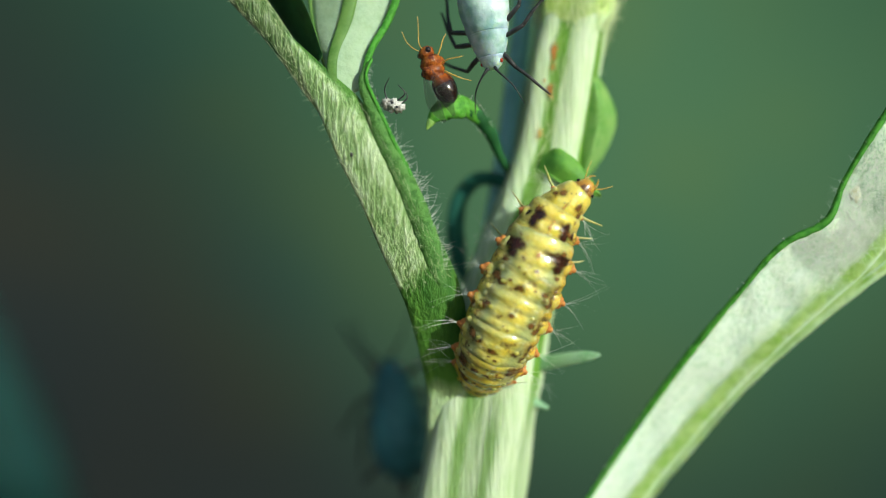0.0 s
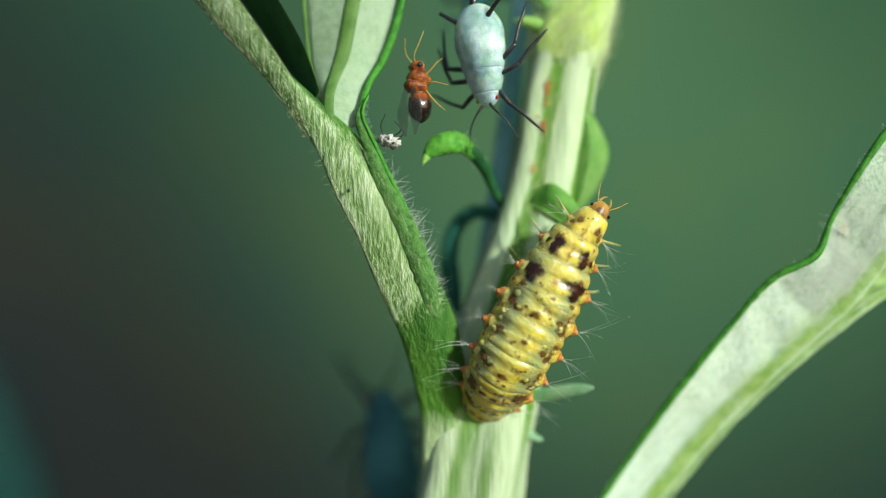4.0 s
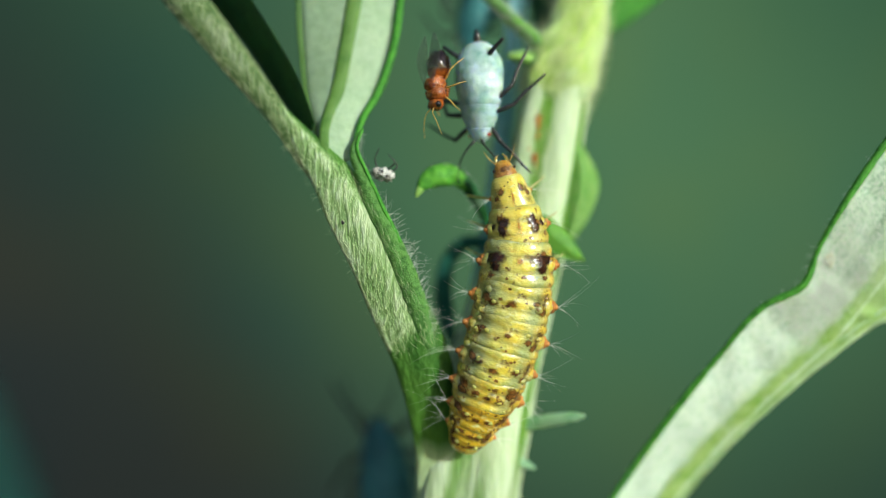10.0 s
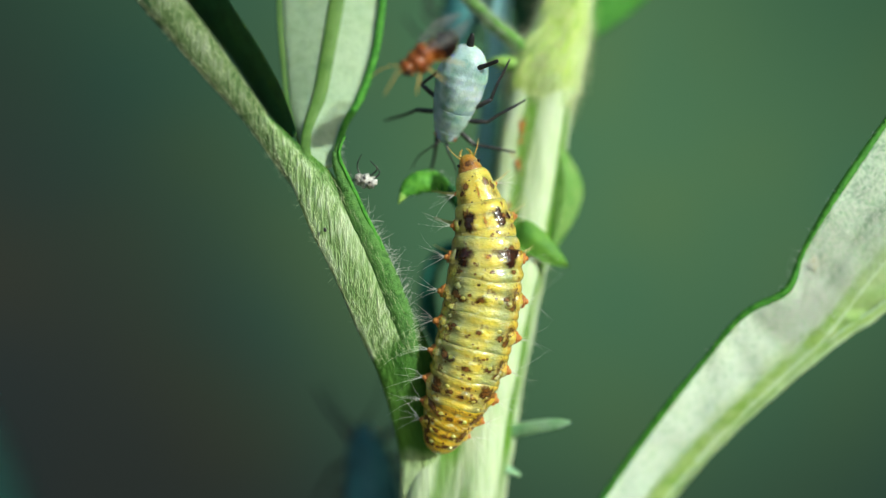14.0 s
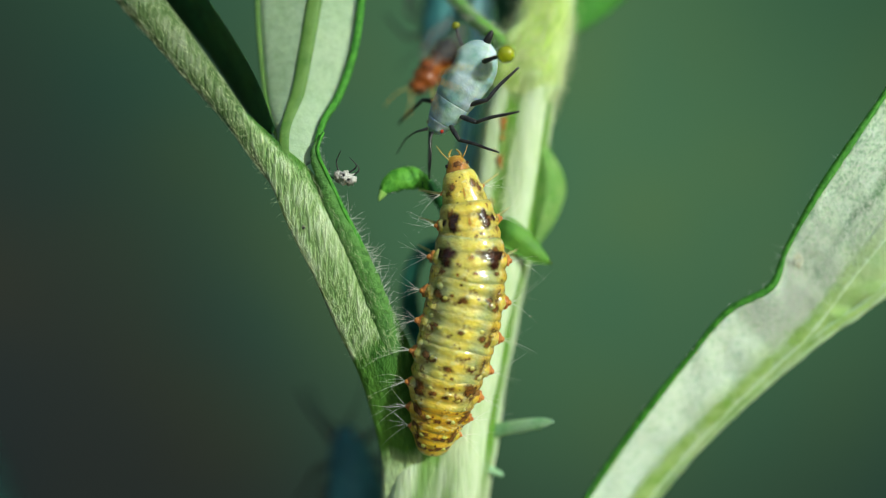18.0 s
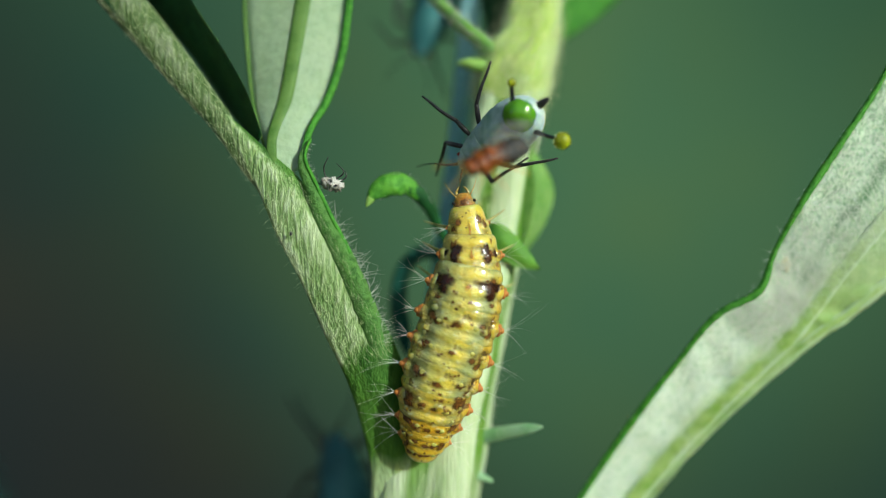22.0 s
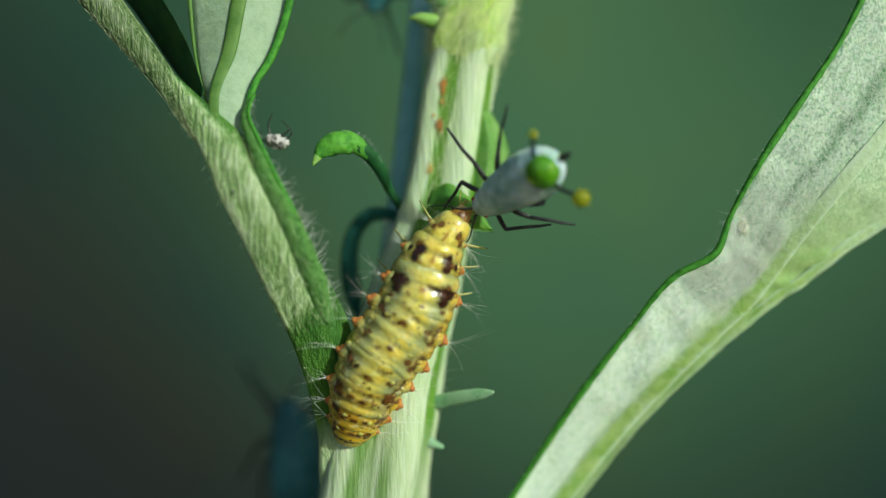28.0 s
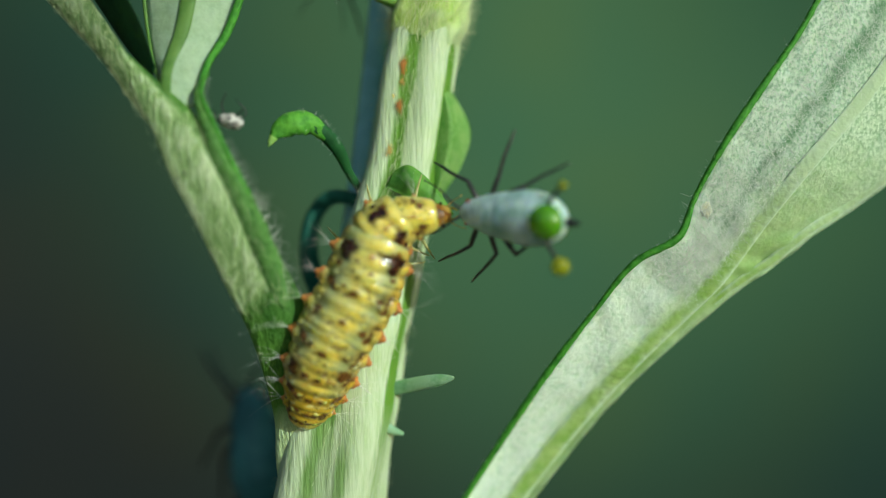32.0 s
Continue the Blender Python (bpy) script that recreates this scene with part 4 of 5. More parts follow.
# thigh and shin of each leg, front to back, left side first: degrees from the right-hand side towards the tail
STANCES = {
    "resting": ((215, 150), (172, 110), (165, 95), (-58, -50), (18, 44), (40, 70)),
    "lifted": ((288, 297), (200, 240), (156, 40), (-21, 16), (12, 47), (45, 85)),
    "held": ((212, 300), (184, 196), (147, 138), (-10, 95), (36, 62), (64, 130)),
    "flung": ((215, 250), (164, 168), (119, 122), (-20, -60), (19, -40), (39, 130)),
}


def leg_pose(root, angle, tilt):
    return Matrix.Translation(Vector(root) * MM) @ pose(0, 0, 0, 0, -angle, 0) @ pose(0, 0, 0, 0, 0, tilt)


def stand(leg, angles):
    thigh, shin, root = leg
    thigh.matrix_basis = leg_pose(root, angles[0], 4)
    shin.matrix_basis = leg_pose((0.61, 0, 0), angles[1] - angles[0], 10)


HERD = "aphids on the shoot"


def aphid(name, label, back, front, group=""):
    p = thing(name, label, "aphid", group=group)
    legs = []

    def shell(z0, z1, n, ring):
        verts, faces, m = [], [], 24
        for i in range(n + 1):
            z = z0 + (z1 - z0) * i / n
            r = aphid_radius(z) * (1 + ring * math.cos(z * 25 + 2.5 * noise.noise(Vector((z * 1.5, 0, 2)))))
            for j in range(m):
                a = 2 * math.pi * j / m
                k = 1 + 0.05 * math.cos(3 * a + z * 2) * max(math.cos(a), 0) + 0.05 * noise.noise(Vector((3 * math.sin(a), 3 * math.cos(a), z * 2.2)))
                verts.append((r * k * math.sin(a), -0.82 * r * k * math.cos(a), z))
        for i in range(n):
            for j in range(m):
                faces.append((i * m + j, i * m + (j + 1) % m, (i + 1) * m + (j + 1) % m, (i + 1) * m + j))
        faces.append(tuple(range(m - 1, -1, -1)))
        faces.append(tuple(n * m + j for j in range(m)))
        return verts, faces
    part("abdomen", shell(-0.42, 1.37, 60, 0.007), back, p, "plump blue-green waxy abdomen")
    part("thorax", shell(-1.02, -0.415, 16, 0.010), back, p)
    head = part("head", shell(-1.37, -1.03, 10, 0.02), front, p)
    for s in (-1, 1):
        part("eye", ball(0.05, 0.055, 0.055, (0.27 * s, -0.06, -1.19), 10, 8), RED_EYE, head)
        part("antenna", tube([(0.1 * s, -0.15, -1.34), (0.22 * s, -0.25, -1.5), (0.5 * s, -0.2, -1.85), (0.7 * s, 0.0, -2.4)], [0.045, 0.03, 0.02, 0.012], 14, 6), BLACK, p, "long black antenna")
        part("siphunculus", tube([(0.42 * s, -0.28, 0.9), (0.66 * s, -0.36, 1.08), (0.86 * s, -0.38, 1.24)], [0.075, 0.055, 0.05], 8, 8), BLACK, p, "black horn on the abdomen")
        for root in LEG_ROOTS:
            leg = part("leg", tube([(0, 0, 0), (0.3, -0.02, 0), (0.62, 0, 0)], [0.05, 0.07, 0.055], 8, 8), BLACK, p)
            shin = part("shin", tube([(0, 0, 0), (0.45, -0.02, 0.02), (0.85, 0, 0), (1.15, 0.03, 0.0)], [0.052, 0.046, 0.038, 0.024], 12, 6), BLACK, leg)
            legs.append((leg, shin, (root[0] * s, *root[1:])))
            stand(legs[-1], STANCES["resting"][len(legs) - 1])
    part("cauda", tube([(0, -0.05, 1.3), (0, -0.1, 1.5), (0, -0.12, 1.66)], [0.11, 0.09, 0.04], 8, 8), BLACK, p)
    return p, legs


prey, prey_legs = aphid("aphid", "plump blue-green aphid with black legs and horns", APHID_SKIN, APHID_PALE, HERD)
bead = part("fluid_bead", ball(0.43, 0.34, 0.43, (0, 0, 0), 40, 28, 0.06), GREEN_FLUID, prey, "glossy green bead swelling from the back")
drops = [part("yellow_drop", ball(r, r, r, (0, 0, 0), 16, 12), DROP, prey, "clear yellow droplet") for r in (0.23, 0.11)]

low, _ = aphid("aphid", "dark bluish aphid behind the foot of the stem", APHID_TEAL, APHID_TEAL, HERD)
low.matrix_basis = Matrix.Translation(ORIGIN + at(704, 745, 5.2) * MM) @ pose(0, 0, 0, 0, 172, 0) @ pose(0, 0, 0, 0, 0, 25) @ Matrix.Scale(1.45, 4)
top, _ = aphid("aphid", "dusky teal aphid on the narrow leaf behind", APHID_TEAL, APHID_TEAL, HERD)
top.matrix_basis = Matrix.Translation(ORIGIN + at(872, -112, 3.6) * MM) @ pose(0, 0, 0, 0, 20, 0)


# ---- the wasp ----
def wasp():
    p = thing("wasp", "tiny orange-red parasitic wasp with dark brown abdomen", "wasp")
    head = part("head", ball(0.24, 0.2, 0.18, (0, -0.03, -0.55), 16, 10, 0.1), WASP_RED, p)
    for s in (-1, 1):
        part("eye", ball(0.07, 0.085, 0.08, (0.20 * s, -0.08, -0.58), 12, 8), BLACK_EYE, head)
        part("antenna", tube([(0.06 * s, -0.12, -0.64), (0.14 * s, -0.22, -0.8), (0.3 * s, -0.2, -1.05), (0.42 * s, -0.1, -1.4)], [0.014, 0.012, 0.011, 0.007], 12, 6), WASP_LEG, p)
        w = [Vector((0.1 * s, -0.26, -0.2)), Vector((0.22 * s, -0.3, 0.2)), Vector((0.3 * s, -0.3, 0.7)), Vector((0.22 * s, -0.28, 1.25))]
        x = Vector((0.02, 0, 0))
        part("wing", blade([q - x * k for q, k in zip(w, (1, 8, 13, 3))], w, [q + x * k for q, k in zip(w, (1, 8, 14, 3))], 16, 3, 0.006), MEMBRANE, p, "clear membranous wing")
        for a, b, c in (((0.1, 0.1, -0.3), (0.36, 0.2, -0.5), (0.5, 0.42, -0.75)), ((0.12, 0.12, -0.15), (0.48, 0.16, -0.12), (0.72, 0.42, -0.02)), ((0.1, 0.12, 0.0), (0.42, 0.12, 0.3), (0.6, 0.42, 0.62))):
            leg = part("leg", tube([(a[0] * s, *a[1:]), (b[0] * s, *b[1:])], [0.022, 0.018], 5, 6), WASP_LEG, p, "amber leg")
            part("shin", tube([(b[0] * s, *b[1:]), ((b[0] + c[0]) / 2 * s, (b[1] + c[1]) / 2 - 0.03, (b[2] + c[2]) / 2), (c[0] * s, *c[1:])], [0.02, 0.015, 0.01], 8, 6), WASP_LEG, leg)
    part("thorax", joined([ball(0.31, 0.27, 0.24, (0, -0.04, -0.26), 18, 14, 0.2, 2), ball(0.27, 0.32, 0.22, (0, -0.07, -0.06), 18, 12, 0.2, 4), ball(0.2, 0.2, 0.16, (0, 0.0, 0.13), 14, 10, 0.2, 6), ball(0.24, 0.2, 0.2, (0, 0.14, -0.2), 14, 10, 0.3, 9)]), WASP_RED, p)
    part("waist", tube([(0, 0, 0.1), (0, 0, 0.26)], [0.06, 0.05], 4, 8), WASP_RED, p)
    part("gaster", ball(0.29, 0.33, 0.42, (0, 0.04, 0.46), 24, 18, 0.12, 6), WASP_DARK, p, "glossy dark brown abdomen")
    return p


hunter = wasp()


# ---- the larva ----
# name, place along the body from tail to head, half length, half breadth
BODY = (("tail_tip", 0.022, 0.34, 0.48), ("segment", 0.072, 0.43, 0.64), ("segment", 0.138, 0.47, 0.77), ("segment", 0.218, 0.52, 0.90), ("segment", 0.315, 0.56, 0.97),
        ("segment", 0.42, 0.58, 1.01), ("segment", 0.53, 0.60, 1.00), ("hind_chest", 0.655, 0.67, 0.94), ("middle_chest", 0.775, 0.60, 0.76), ("neck", 0.882, 0.56, 0.53), ("head", 0.965, 0.30, 0.29))


POWER = [2.6, 5.0] + [8.0] * 6 + [6.0, 5.0, 3.0]


def groove(k, z):
    """How deep a cross fold is at z on a segment, from 0 on the swell to 1 in the crease."""
    turn = z * 2 * math.pi * 2.5 / (BODY[k][2] * 1.54)
    return 0.5 - 0.5 * math.cos(turn) if 0 < k < 9 else 0.0


def segment_surface(k):
    _, u, h, r = BODY[k]
    below = BODY[k - 1] if k else BODY[k]
    above = BODY[k + 1] if k < len(BODY) - 1 else BODY[k]
    slope = (above[3] - below[3]) / max((above[1] - below[1]) * 7.9, 0.2) * (0.65 if k in (8, 9) else 1.0)

    def surface(th, z, lift=0.0):
        f = min(abs(z) / h, 1.0)
        wobble = z + 0.045 * math.sin(th * 2 + k) + 0.02 * math.sin(th * 5 + 2 * k)
        rad = (r + slope * z) * (1 - f**POWER[k]) ** (1 / POWER[k]) * (1 - 0.046 * groove(k, wobble) * (0.75 + 1.1 * noise.noise(Vector((1.6 * math.sin(th), k * 1.7, z * 1.3)))) * (0.6 + 0.4 * math.cos(th))) + lift
        side = 1 + 0.030 * noise.noise(Vector((math.sin(th) * 2.5, math.cos(th) * 2.5, z * 3 + k)))
        return rad * side * math.sin(th), -0.84 * rad * side * math.cos(th), z
    return surface


def patch(surface, th0, z0, dth, dz, lift, seed):
    """An uneven raised plate that follows the skin."""
    verts, faces, n, rings = [surface(th0, z0, lift)], [], 22, 3
    for i in range(1, rings + 1):
        f = i / rings
        for j in range(n):
            a = 2 * math.pi * j / n
            k = f * (1 + 0.3 * noise.noise(Vector((math.cos(a) * 0.9 + 0.31, math.sin(a) * 0.9, seed * 1.37 + 0.4))) + 0.5 * noise.noise(Vector((math.cos(a) * 2.4, math.sin(a) * 2.4 + 0.2, seed * 2.1 + 0.3))))
            verts.append(surface(th0 + dth * k * math.cos(a), z0 + dz * k * math.sin(a), lift * (1 - f**6 * 1.3)))
    return (verts, *fan(n, rings))


def larva():
    p = thing("lacewing_larva", "plump yellow-green lacewing larva with dark spots and orange warts", "insect larva")
    made = []
    for k, (name, u, h, r) in enumerate(BODY):
        s = segment_surface(k)
        n, m = 40, 36
        verts = [s(2 * math.pi * j / m, -h + 2 * h * i / n) for i in range(n + 1) for j in range(m)]
        faces = [(i * m + j, i * m + (j + 1) % m, (i + 1) * m + (j + 1) % m, (i + 1) * m + j) for i in range(n) for j in range(m)]
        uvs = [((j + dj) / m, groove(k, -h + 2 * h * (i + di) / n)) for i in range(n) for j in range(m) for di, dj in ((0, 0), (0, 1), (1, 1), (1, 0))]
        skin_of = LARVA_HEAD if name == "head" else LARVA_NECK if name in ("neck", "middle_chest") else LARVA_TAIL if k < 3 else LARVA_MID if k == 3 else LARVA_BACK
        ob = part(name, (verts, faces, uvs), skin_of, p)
        made.append(ob)
        if 1 <= k <= 9:
            size = 0.5 * r * (0.28 if k in (1, 9) else 0.34)
            for sd in (-1, 1):
                c = Vector(s(1.36 * sd, 0.02, -0.02))
                wart = part("wart", joined([ball(size * 0.95, size, size * 1.05, c, 12, 8, 0.35, k * 3 + sd), ball(size * 0.55, size * 0.5, size * 0.5, c + Vector((size * 0.75 * sd, -size * 0.2, 0)), 10, 6, 0.2, k)]), ORANGE, ob)
                lobe = [ball(size * 1.7, size * 1.5, size * 1.75, Vector(s(1.25 * sd, 0.0, -size * 1.15)), 12, 8, 0.3, k + sd)]
                lobe += [ball(q * 1.5, q * 0.8, q * 1.1, s(sd * rnd.uniform(0.62, 1.1), rnd.uniform(-0.6, 0.6) * h, -0.045), 9, 6, 0.4, q * 50) for q in [rnd.uniform(0.045, 0.1) * (0.5 + r / 2) for _ in range(2 if k < 7 else 0)]]
                part("flank_bulge", joined(lobe), skin_of, ob)
                part("flank_blotch", patch(s, rnd.uniform(0.7, 0.95) * sd, rnd.uniform(-0.4, 0.4) * h, 0.22, 0.15 * (0.5 + r / 2), 0.012, k * 5 + sd), BROWN_SPOT, ob)
                hairs = []
                for q in range(6):
                    way = (sd, rnd.uniform(-0.6, 0.2), rnd.uniform(-0.5, 0.9))
                    hairs.append(bristle(c + Vector((size * sd, -size * 0.2, 0)), way, rnd.uniform(0.5, 1.1), 0.0038, (0, rnd.uniform(-0.3, 0.1), rnd.uniform(-0.8, 0.5)), 4, 4))
                tagged(part("bristles", joined(hairs), HAIR, wart, "fan of pale bristles"), kind="stuff")
        if name == "hind_chest":
            for sd, w in ((-1, 1.1), (1, 1.0)):
                part("dark_spot", patch(s, 0.80 * sd, 0.14, 0.56 * w, 0.18 * w, 0.018, 5 + sd), DARK_SPOT, ob, "large dark brown spot")
                part("brown_spot", patch(s, 0.72 * sd, -0.10, 0.26, 0.16, 0.020, 9 + sd), DARK_SPOT, ob)
                part("brown_spot", patch(s, 0.80 * sd, -0.32, 0.16, 0.08, 0.02, 39 + sd), BROWN_SPOT, ob)
            part("median_line", patch(s, 0.0, 0.05, 0.14, 0.13, 0.010, 13), LINE, ob)
        if name == "middle_chest":
            for sd in (-1, 1):
                part("dark_spot", patch(s, 0.52 * sd, 0.14, 0.28, 0.17, 0.022, 15 + sd), DARK_SPOT, ob)
                part("brown_spot", patch(s, 0.60 * sd, -0.06, 0.24, 0.17, 0.020, 19 + sd), DARK_SPOT, ob)
                part("brown_spot", patch(s, 1.0 * sd, 0.06, 0.16, 0.12, 0.02, 21 + sd), DARK_SPOT, ob)
            part("median_line", patch(s, 0.0, 0.0, 0.11, 0.22, 0.012, 3), LINE, ob, "orange line along the back")
        if name == "neck":
            for sd in (-1, 1):
                part("brown_spot", patch(s, 0.62 * sd, 0.14, 0.42, 0.20, 0.012, 25 + sd), SMUDGE, ob)
                part("brown_spot", patch(s, 0.55 * sd, 0.14, 0.22, 0.14, 0.016, 26 + sd), BROWN_SPOT, ob)
                part("brown_spot", patch(s, 0.80 * sd, -0.20, 0.36, 0.16, 0.012, 29 + sd), SMUDGE, ob)
            part("median_line", patch(s, 0.0, -0.05, 0.12, 0.30, 0.012, 4), LINE, ob)
        if k < 7:
            spots = ((0.0, 1.0), (-0.62, 1.0), (0.62, 1.0)) if k > 3 else ((0.0, 0.75), (-0.4, 1.0), (0.4, 1.0), (-0.8, 1.0), (0.8, 1.0))
            for th, big in spots:
                g = rnd.uniform(0.75, 1.2) * big
                part("brown_spot", patch(s, th + rnd.uniform(-0.1, 0.1), rnd.uniform(-0.22, 0.1) * h, 0.17 * g / max(r, 0.5), 0.105 * g, 0.010, k * 7 + th * 3), BROWN_SPOT, ob)
            for sd in (-1, 1):
                part("flank_blotch", patch(s, rnd.uniform(0.75, 1.0) * sd, rnd.uniform(0.2, 0.5) * h, 0.32, 0.24 * (0.5 + r / 2), 0.012, k * 11 + sd), SMUDGE if k > 3 else BROWN_SPOT, ob)
                part("pale_bump", ball(0.10, 0.04, 0.06, s(0.45 * sd + rnd.uniform(-0.1, 0.1), rnd.uniform(-0.1, 0.3) * h, -0.025), 10, 8, 0.3, k), PALE_BUMP, ob, "pale yellowish bump")
        for _ in range(0 if name == "head" else 7):
            g = rnd.uniform(0.5, 1.0) * (0.6 + 0.4 * r)
            part("fleck", patch(s, rnd.uniform(-1.2, 1.2), rnd.choice((-0.55, -0.1, 0.05, 0.5)) * h + rnd.uniform(-0.06, 0.06), 0.075 * g / max(r, 0.5), 0.06 * g, 0.008, k * 13 + g * 40), BROWN_SPOT, ob)
        if k in (3, 4):
            th = -0.5 if k == 4 else 0.12
            part("clear_drop", ball(0.11, 0.07, 0.11, s(th, 0.05, 0.01), 14, 10), CLEAR, ob, "tiny clear droplet")
        if name == "head":
            for sd in (-1, 1):
                jaw = tube([(0.11 * sd, 0.05, 0.18), (0.15 * sd, 0.06, 0.28), (0.12 * sd, 0.06, 0.38), (0.05 * sd, 0.05, 0.46)], [0.05, 0.04, 0.028, 0.01], 12, 8)
                part("jaw", jaw, LARVA_HEAD, ob, "curved amber jaw")
                part("eye", ball(0.045, 0.045, 0.05, (0.27 * sd, -0.1, 0.05), 8, 6), BLACK_EYE, ob)
                part("feeler", tube([(0.18 * sd, -0.06, 0.2), (0.32 * sd, -0.08, 0.4), (0.42 * sd, -0.05, 0.62)], [0.016, 0.012, 0.006], 8, 5), WASP_LEG, ob)
            part("brown_spot", patch(s, 0.0, 0.05, 0.55, 0.11, 0.012, 41), BROWN_SPOT, ob)
        if name in ("hind_chest", "middle_chest", "neck"):
            for sd in (-1, 1):
                a = Vector((r * 0.6 * sd, 0.45 * r, 0.0))
                leg = part("leg", tube([a, a + Vector((0.32 * sd, 0.08, 0.10)), a + Vector((0.64 * sd, 0.24, 0.24))], [0.055, 0.038, 0.024], 10, 8), LEG_SKIN, ob, "short translucent yellow leg")
                part("claw", tube([a + Vector((0.64 * sd, 0.24, 0.24)), a + Vector((0.76 * sd, 0.40, 0.30))], [0.026, 0.016], 5, 7), LEG_SKIN, leg)
    return p, made


grub, rings = larva()

# ---- what moves ----
DEPTHS = (-0.3, -0.75, -0.95, -1.1, -1.2)


def spine(t, *points, tail=DEPTHS[0], deep=0.0):
    """The larva's midline at a time, from tail to head, as (x, z)."""
    return t, [(x, d, z) for (x, z), d in zip(points, (tail, *[q + deep for q in DEPTHS[1:]]))]


SPINES = [
    spine(0, (0.90, -3.76), (1.40, -2.31), (2.11, -0.71), (2.88, 0.88), (3.73, 1.66), tail=0.6),
    spine(1, (0.86, -4.10), (1.36, -2.46), (2.10, -0.72), (2.90, 0.94), (3.80, 1.78), tail=0.6),
    spine(2, (0.88, -3.74), (1.39, -2.17), (2.09, -0.62), (2.86, 0.97), (3.70, 1.76), tail=0.6),
    spine(4, (1.11, -3.60), (1.82, -2.04), (2.61, -0.56), (3.39, 0.90), (4.25, 2.02), tail=0.6),
    spine(4.5, (0.79, -3.56), (1.50, -2.02), (2.37, -0.46), (3.22, 1.08), (4.09, 1.96), tail=0.6),
    spine(6.5, (0.70, -3.61), (1.30, -1.95), (2.03, -0.10), (2.38, 1.67), (2.51, 3.26)),
    spine(7.5, (0.77, -3.32), (1.39, -1.52), (2.20, 0.25), (2.49, 1.87), (2.07, 3.53)),
    spine(9, (0.91, -3.45), (1.52, -1.77), (2.32, 0.01), (2.61, 2.07), (2.07, 3.80)),
    spine(10, (0.85, -3.57), (1.55, -1.72), (2.09, 0.14), (2.24, 2.14), (1.84, 3.99)),
    spine(13, (0.86, -3.54), (1.76, -1.68), (2.28, 0.09), (2.37, 2.45), (1.83, 4.25)),
    spine(13.5, (0.72, -3.30), (1.57, -1.39), (1.94, 0.54), (1.88, 2.45), (1.03, 4.12)),
    spine(14, (0.59, -3.36), (1.26, -1.53), (1.71, 0.25), (1.83, 2.31), (1.36, 4.30)),
    spine(14.5, (0.71, -3.54), (1.15, -1.77), (1.60, 0.01), (1.80, 2.07), (1.52, 4.05)),
    spine(16.5, (0.92, -3.54), (1.29, -1.72), (1.75, 0.11), (1.91, 2.00), (1.61, 4.12)),
    spine(19, (0.88, -3.35), (1.26, -1.62), (1.71, 0.13), (1.92, 2.17), (1.56, 4.21)),
    spine(20, (1.00, -3.33), (1.38, -1.60), (1.91, 0.16), (2.12, 2.20), (1.85, 4.24)),
    spine(21.3, (0.93, -3.26), (1.39, -1.54), (1.92, 0.21), (2.17, 2.24), (1.84, 4.07), deep=0.04),
    spine(22, (0.92, -3.42), (1.34, -1.70), (1.94, 0.05), (2.26, 1.94), (2.09, 3.33), deep=0.07),
    spine(23, (0.85, -3.54), (1.24, -1.77), (2.06, -0.04), (2.58, 1.82), (3.03, 3.11), tail=0.2, deep=0.10),
    spine(25.5, (0.93, -3.62), (1.39, -2.03), (2.21, -0.31), (2.77, 1.54), (3.10, 2.85), tail=0.2, deep=0.20),
    spine(27.5, (0.22, -4.03), (0.87, -2.30), (1.87, -0.72), (2.53, 0.99), (3.18, 2.09), tail=0.2, deep=0.28),
    spine(28, (0.37, -3.95), (1.04, -2.19), (2.06, -0.62), (2.72, 0.95), (3.45, 1.93), tail=0.2, deep=0.30),
    spine(28.7, (0.47, -3.73), (1.14, -2.01), (2.08, -0.52), (2.81, 0.96), (4.09, 1.80), tail=0.2, deep=0.30),
    spine(29, (0.29, -3.72), (0.98, -1.90), (1.86, -0.41), (2.55, 1.07), (4.04, 1.68), tail=0.2, deep=0.30),
    spine(29.5, (0.35, -3.77), (1.05, -1.96), (1.88, -0.48), (2.53, 1.07), (4.09, 1.54), tail=0.2, deep=0.30),
    spine(30, (0.36, -3.69), (1.03, -1.92), (1.87, -0.45), (2.60, 1.09), (4.11, 1.63), tail=0.2, deep=0.30),
    spine(30.5, (0.32, -3.76), (0.99, -1.99), (1.86, -0.48), (2.60, 1.06), (4.11, 1.61), tail=0.2, deep=0.30),
    spine(31, (0.32, -3.77), (0.99, -1.96), (1.83, -0.46), (2.57, 1.08), (4.13, 1.58), tail=0.2, deep=0.30),
    spine(32, (0.33, -3.84), (0.99, -2.00), (1.82, -0.45), (2.58, 1.08), (4.05, 1.37), tail=0.2, deep=0.30),
]


def segment_pose(points, u):
    c = glide(points, 60)
    s = np.concatenate([[0], np.cumsum(np.linalg.norm(np.diff(c, axis=0), axis=1))])
    here = [float(np.interp(u * s[-1], s, c[:, k])) for k in range(3)]
    a = [float(np.interp(max(u - 0.05, 0) * s[-1], s, c[:, k])) for k in range(3)]
    b = [float(np.interp(min(u + 0.05, 1) * s[-1], s, c[:, k])) for k in range(3)]
    ahead = (Vector(b) - Vector(a)).normalized()
    belly = (Vector((0, 1, 0)) - ahead * ahead.y).normalized()
    across = belly.cross(ahead)
    m = Matrix((across, belly, ahead)).transposed().to_4x4()
    m.translation = Vector(here) * MM
    return m


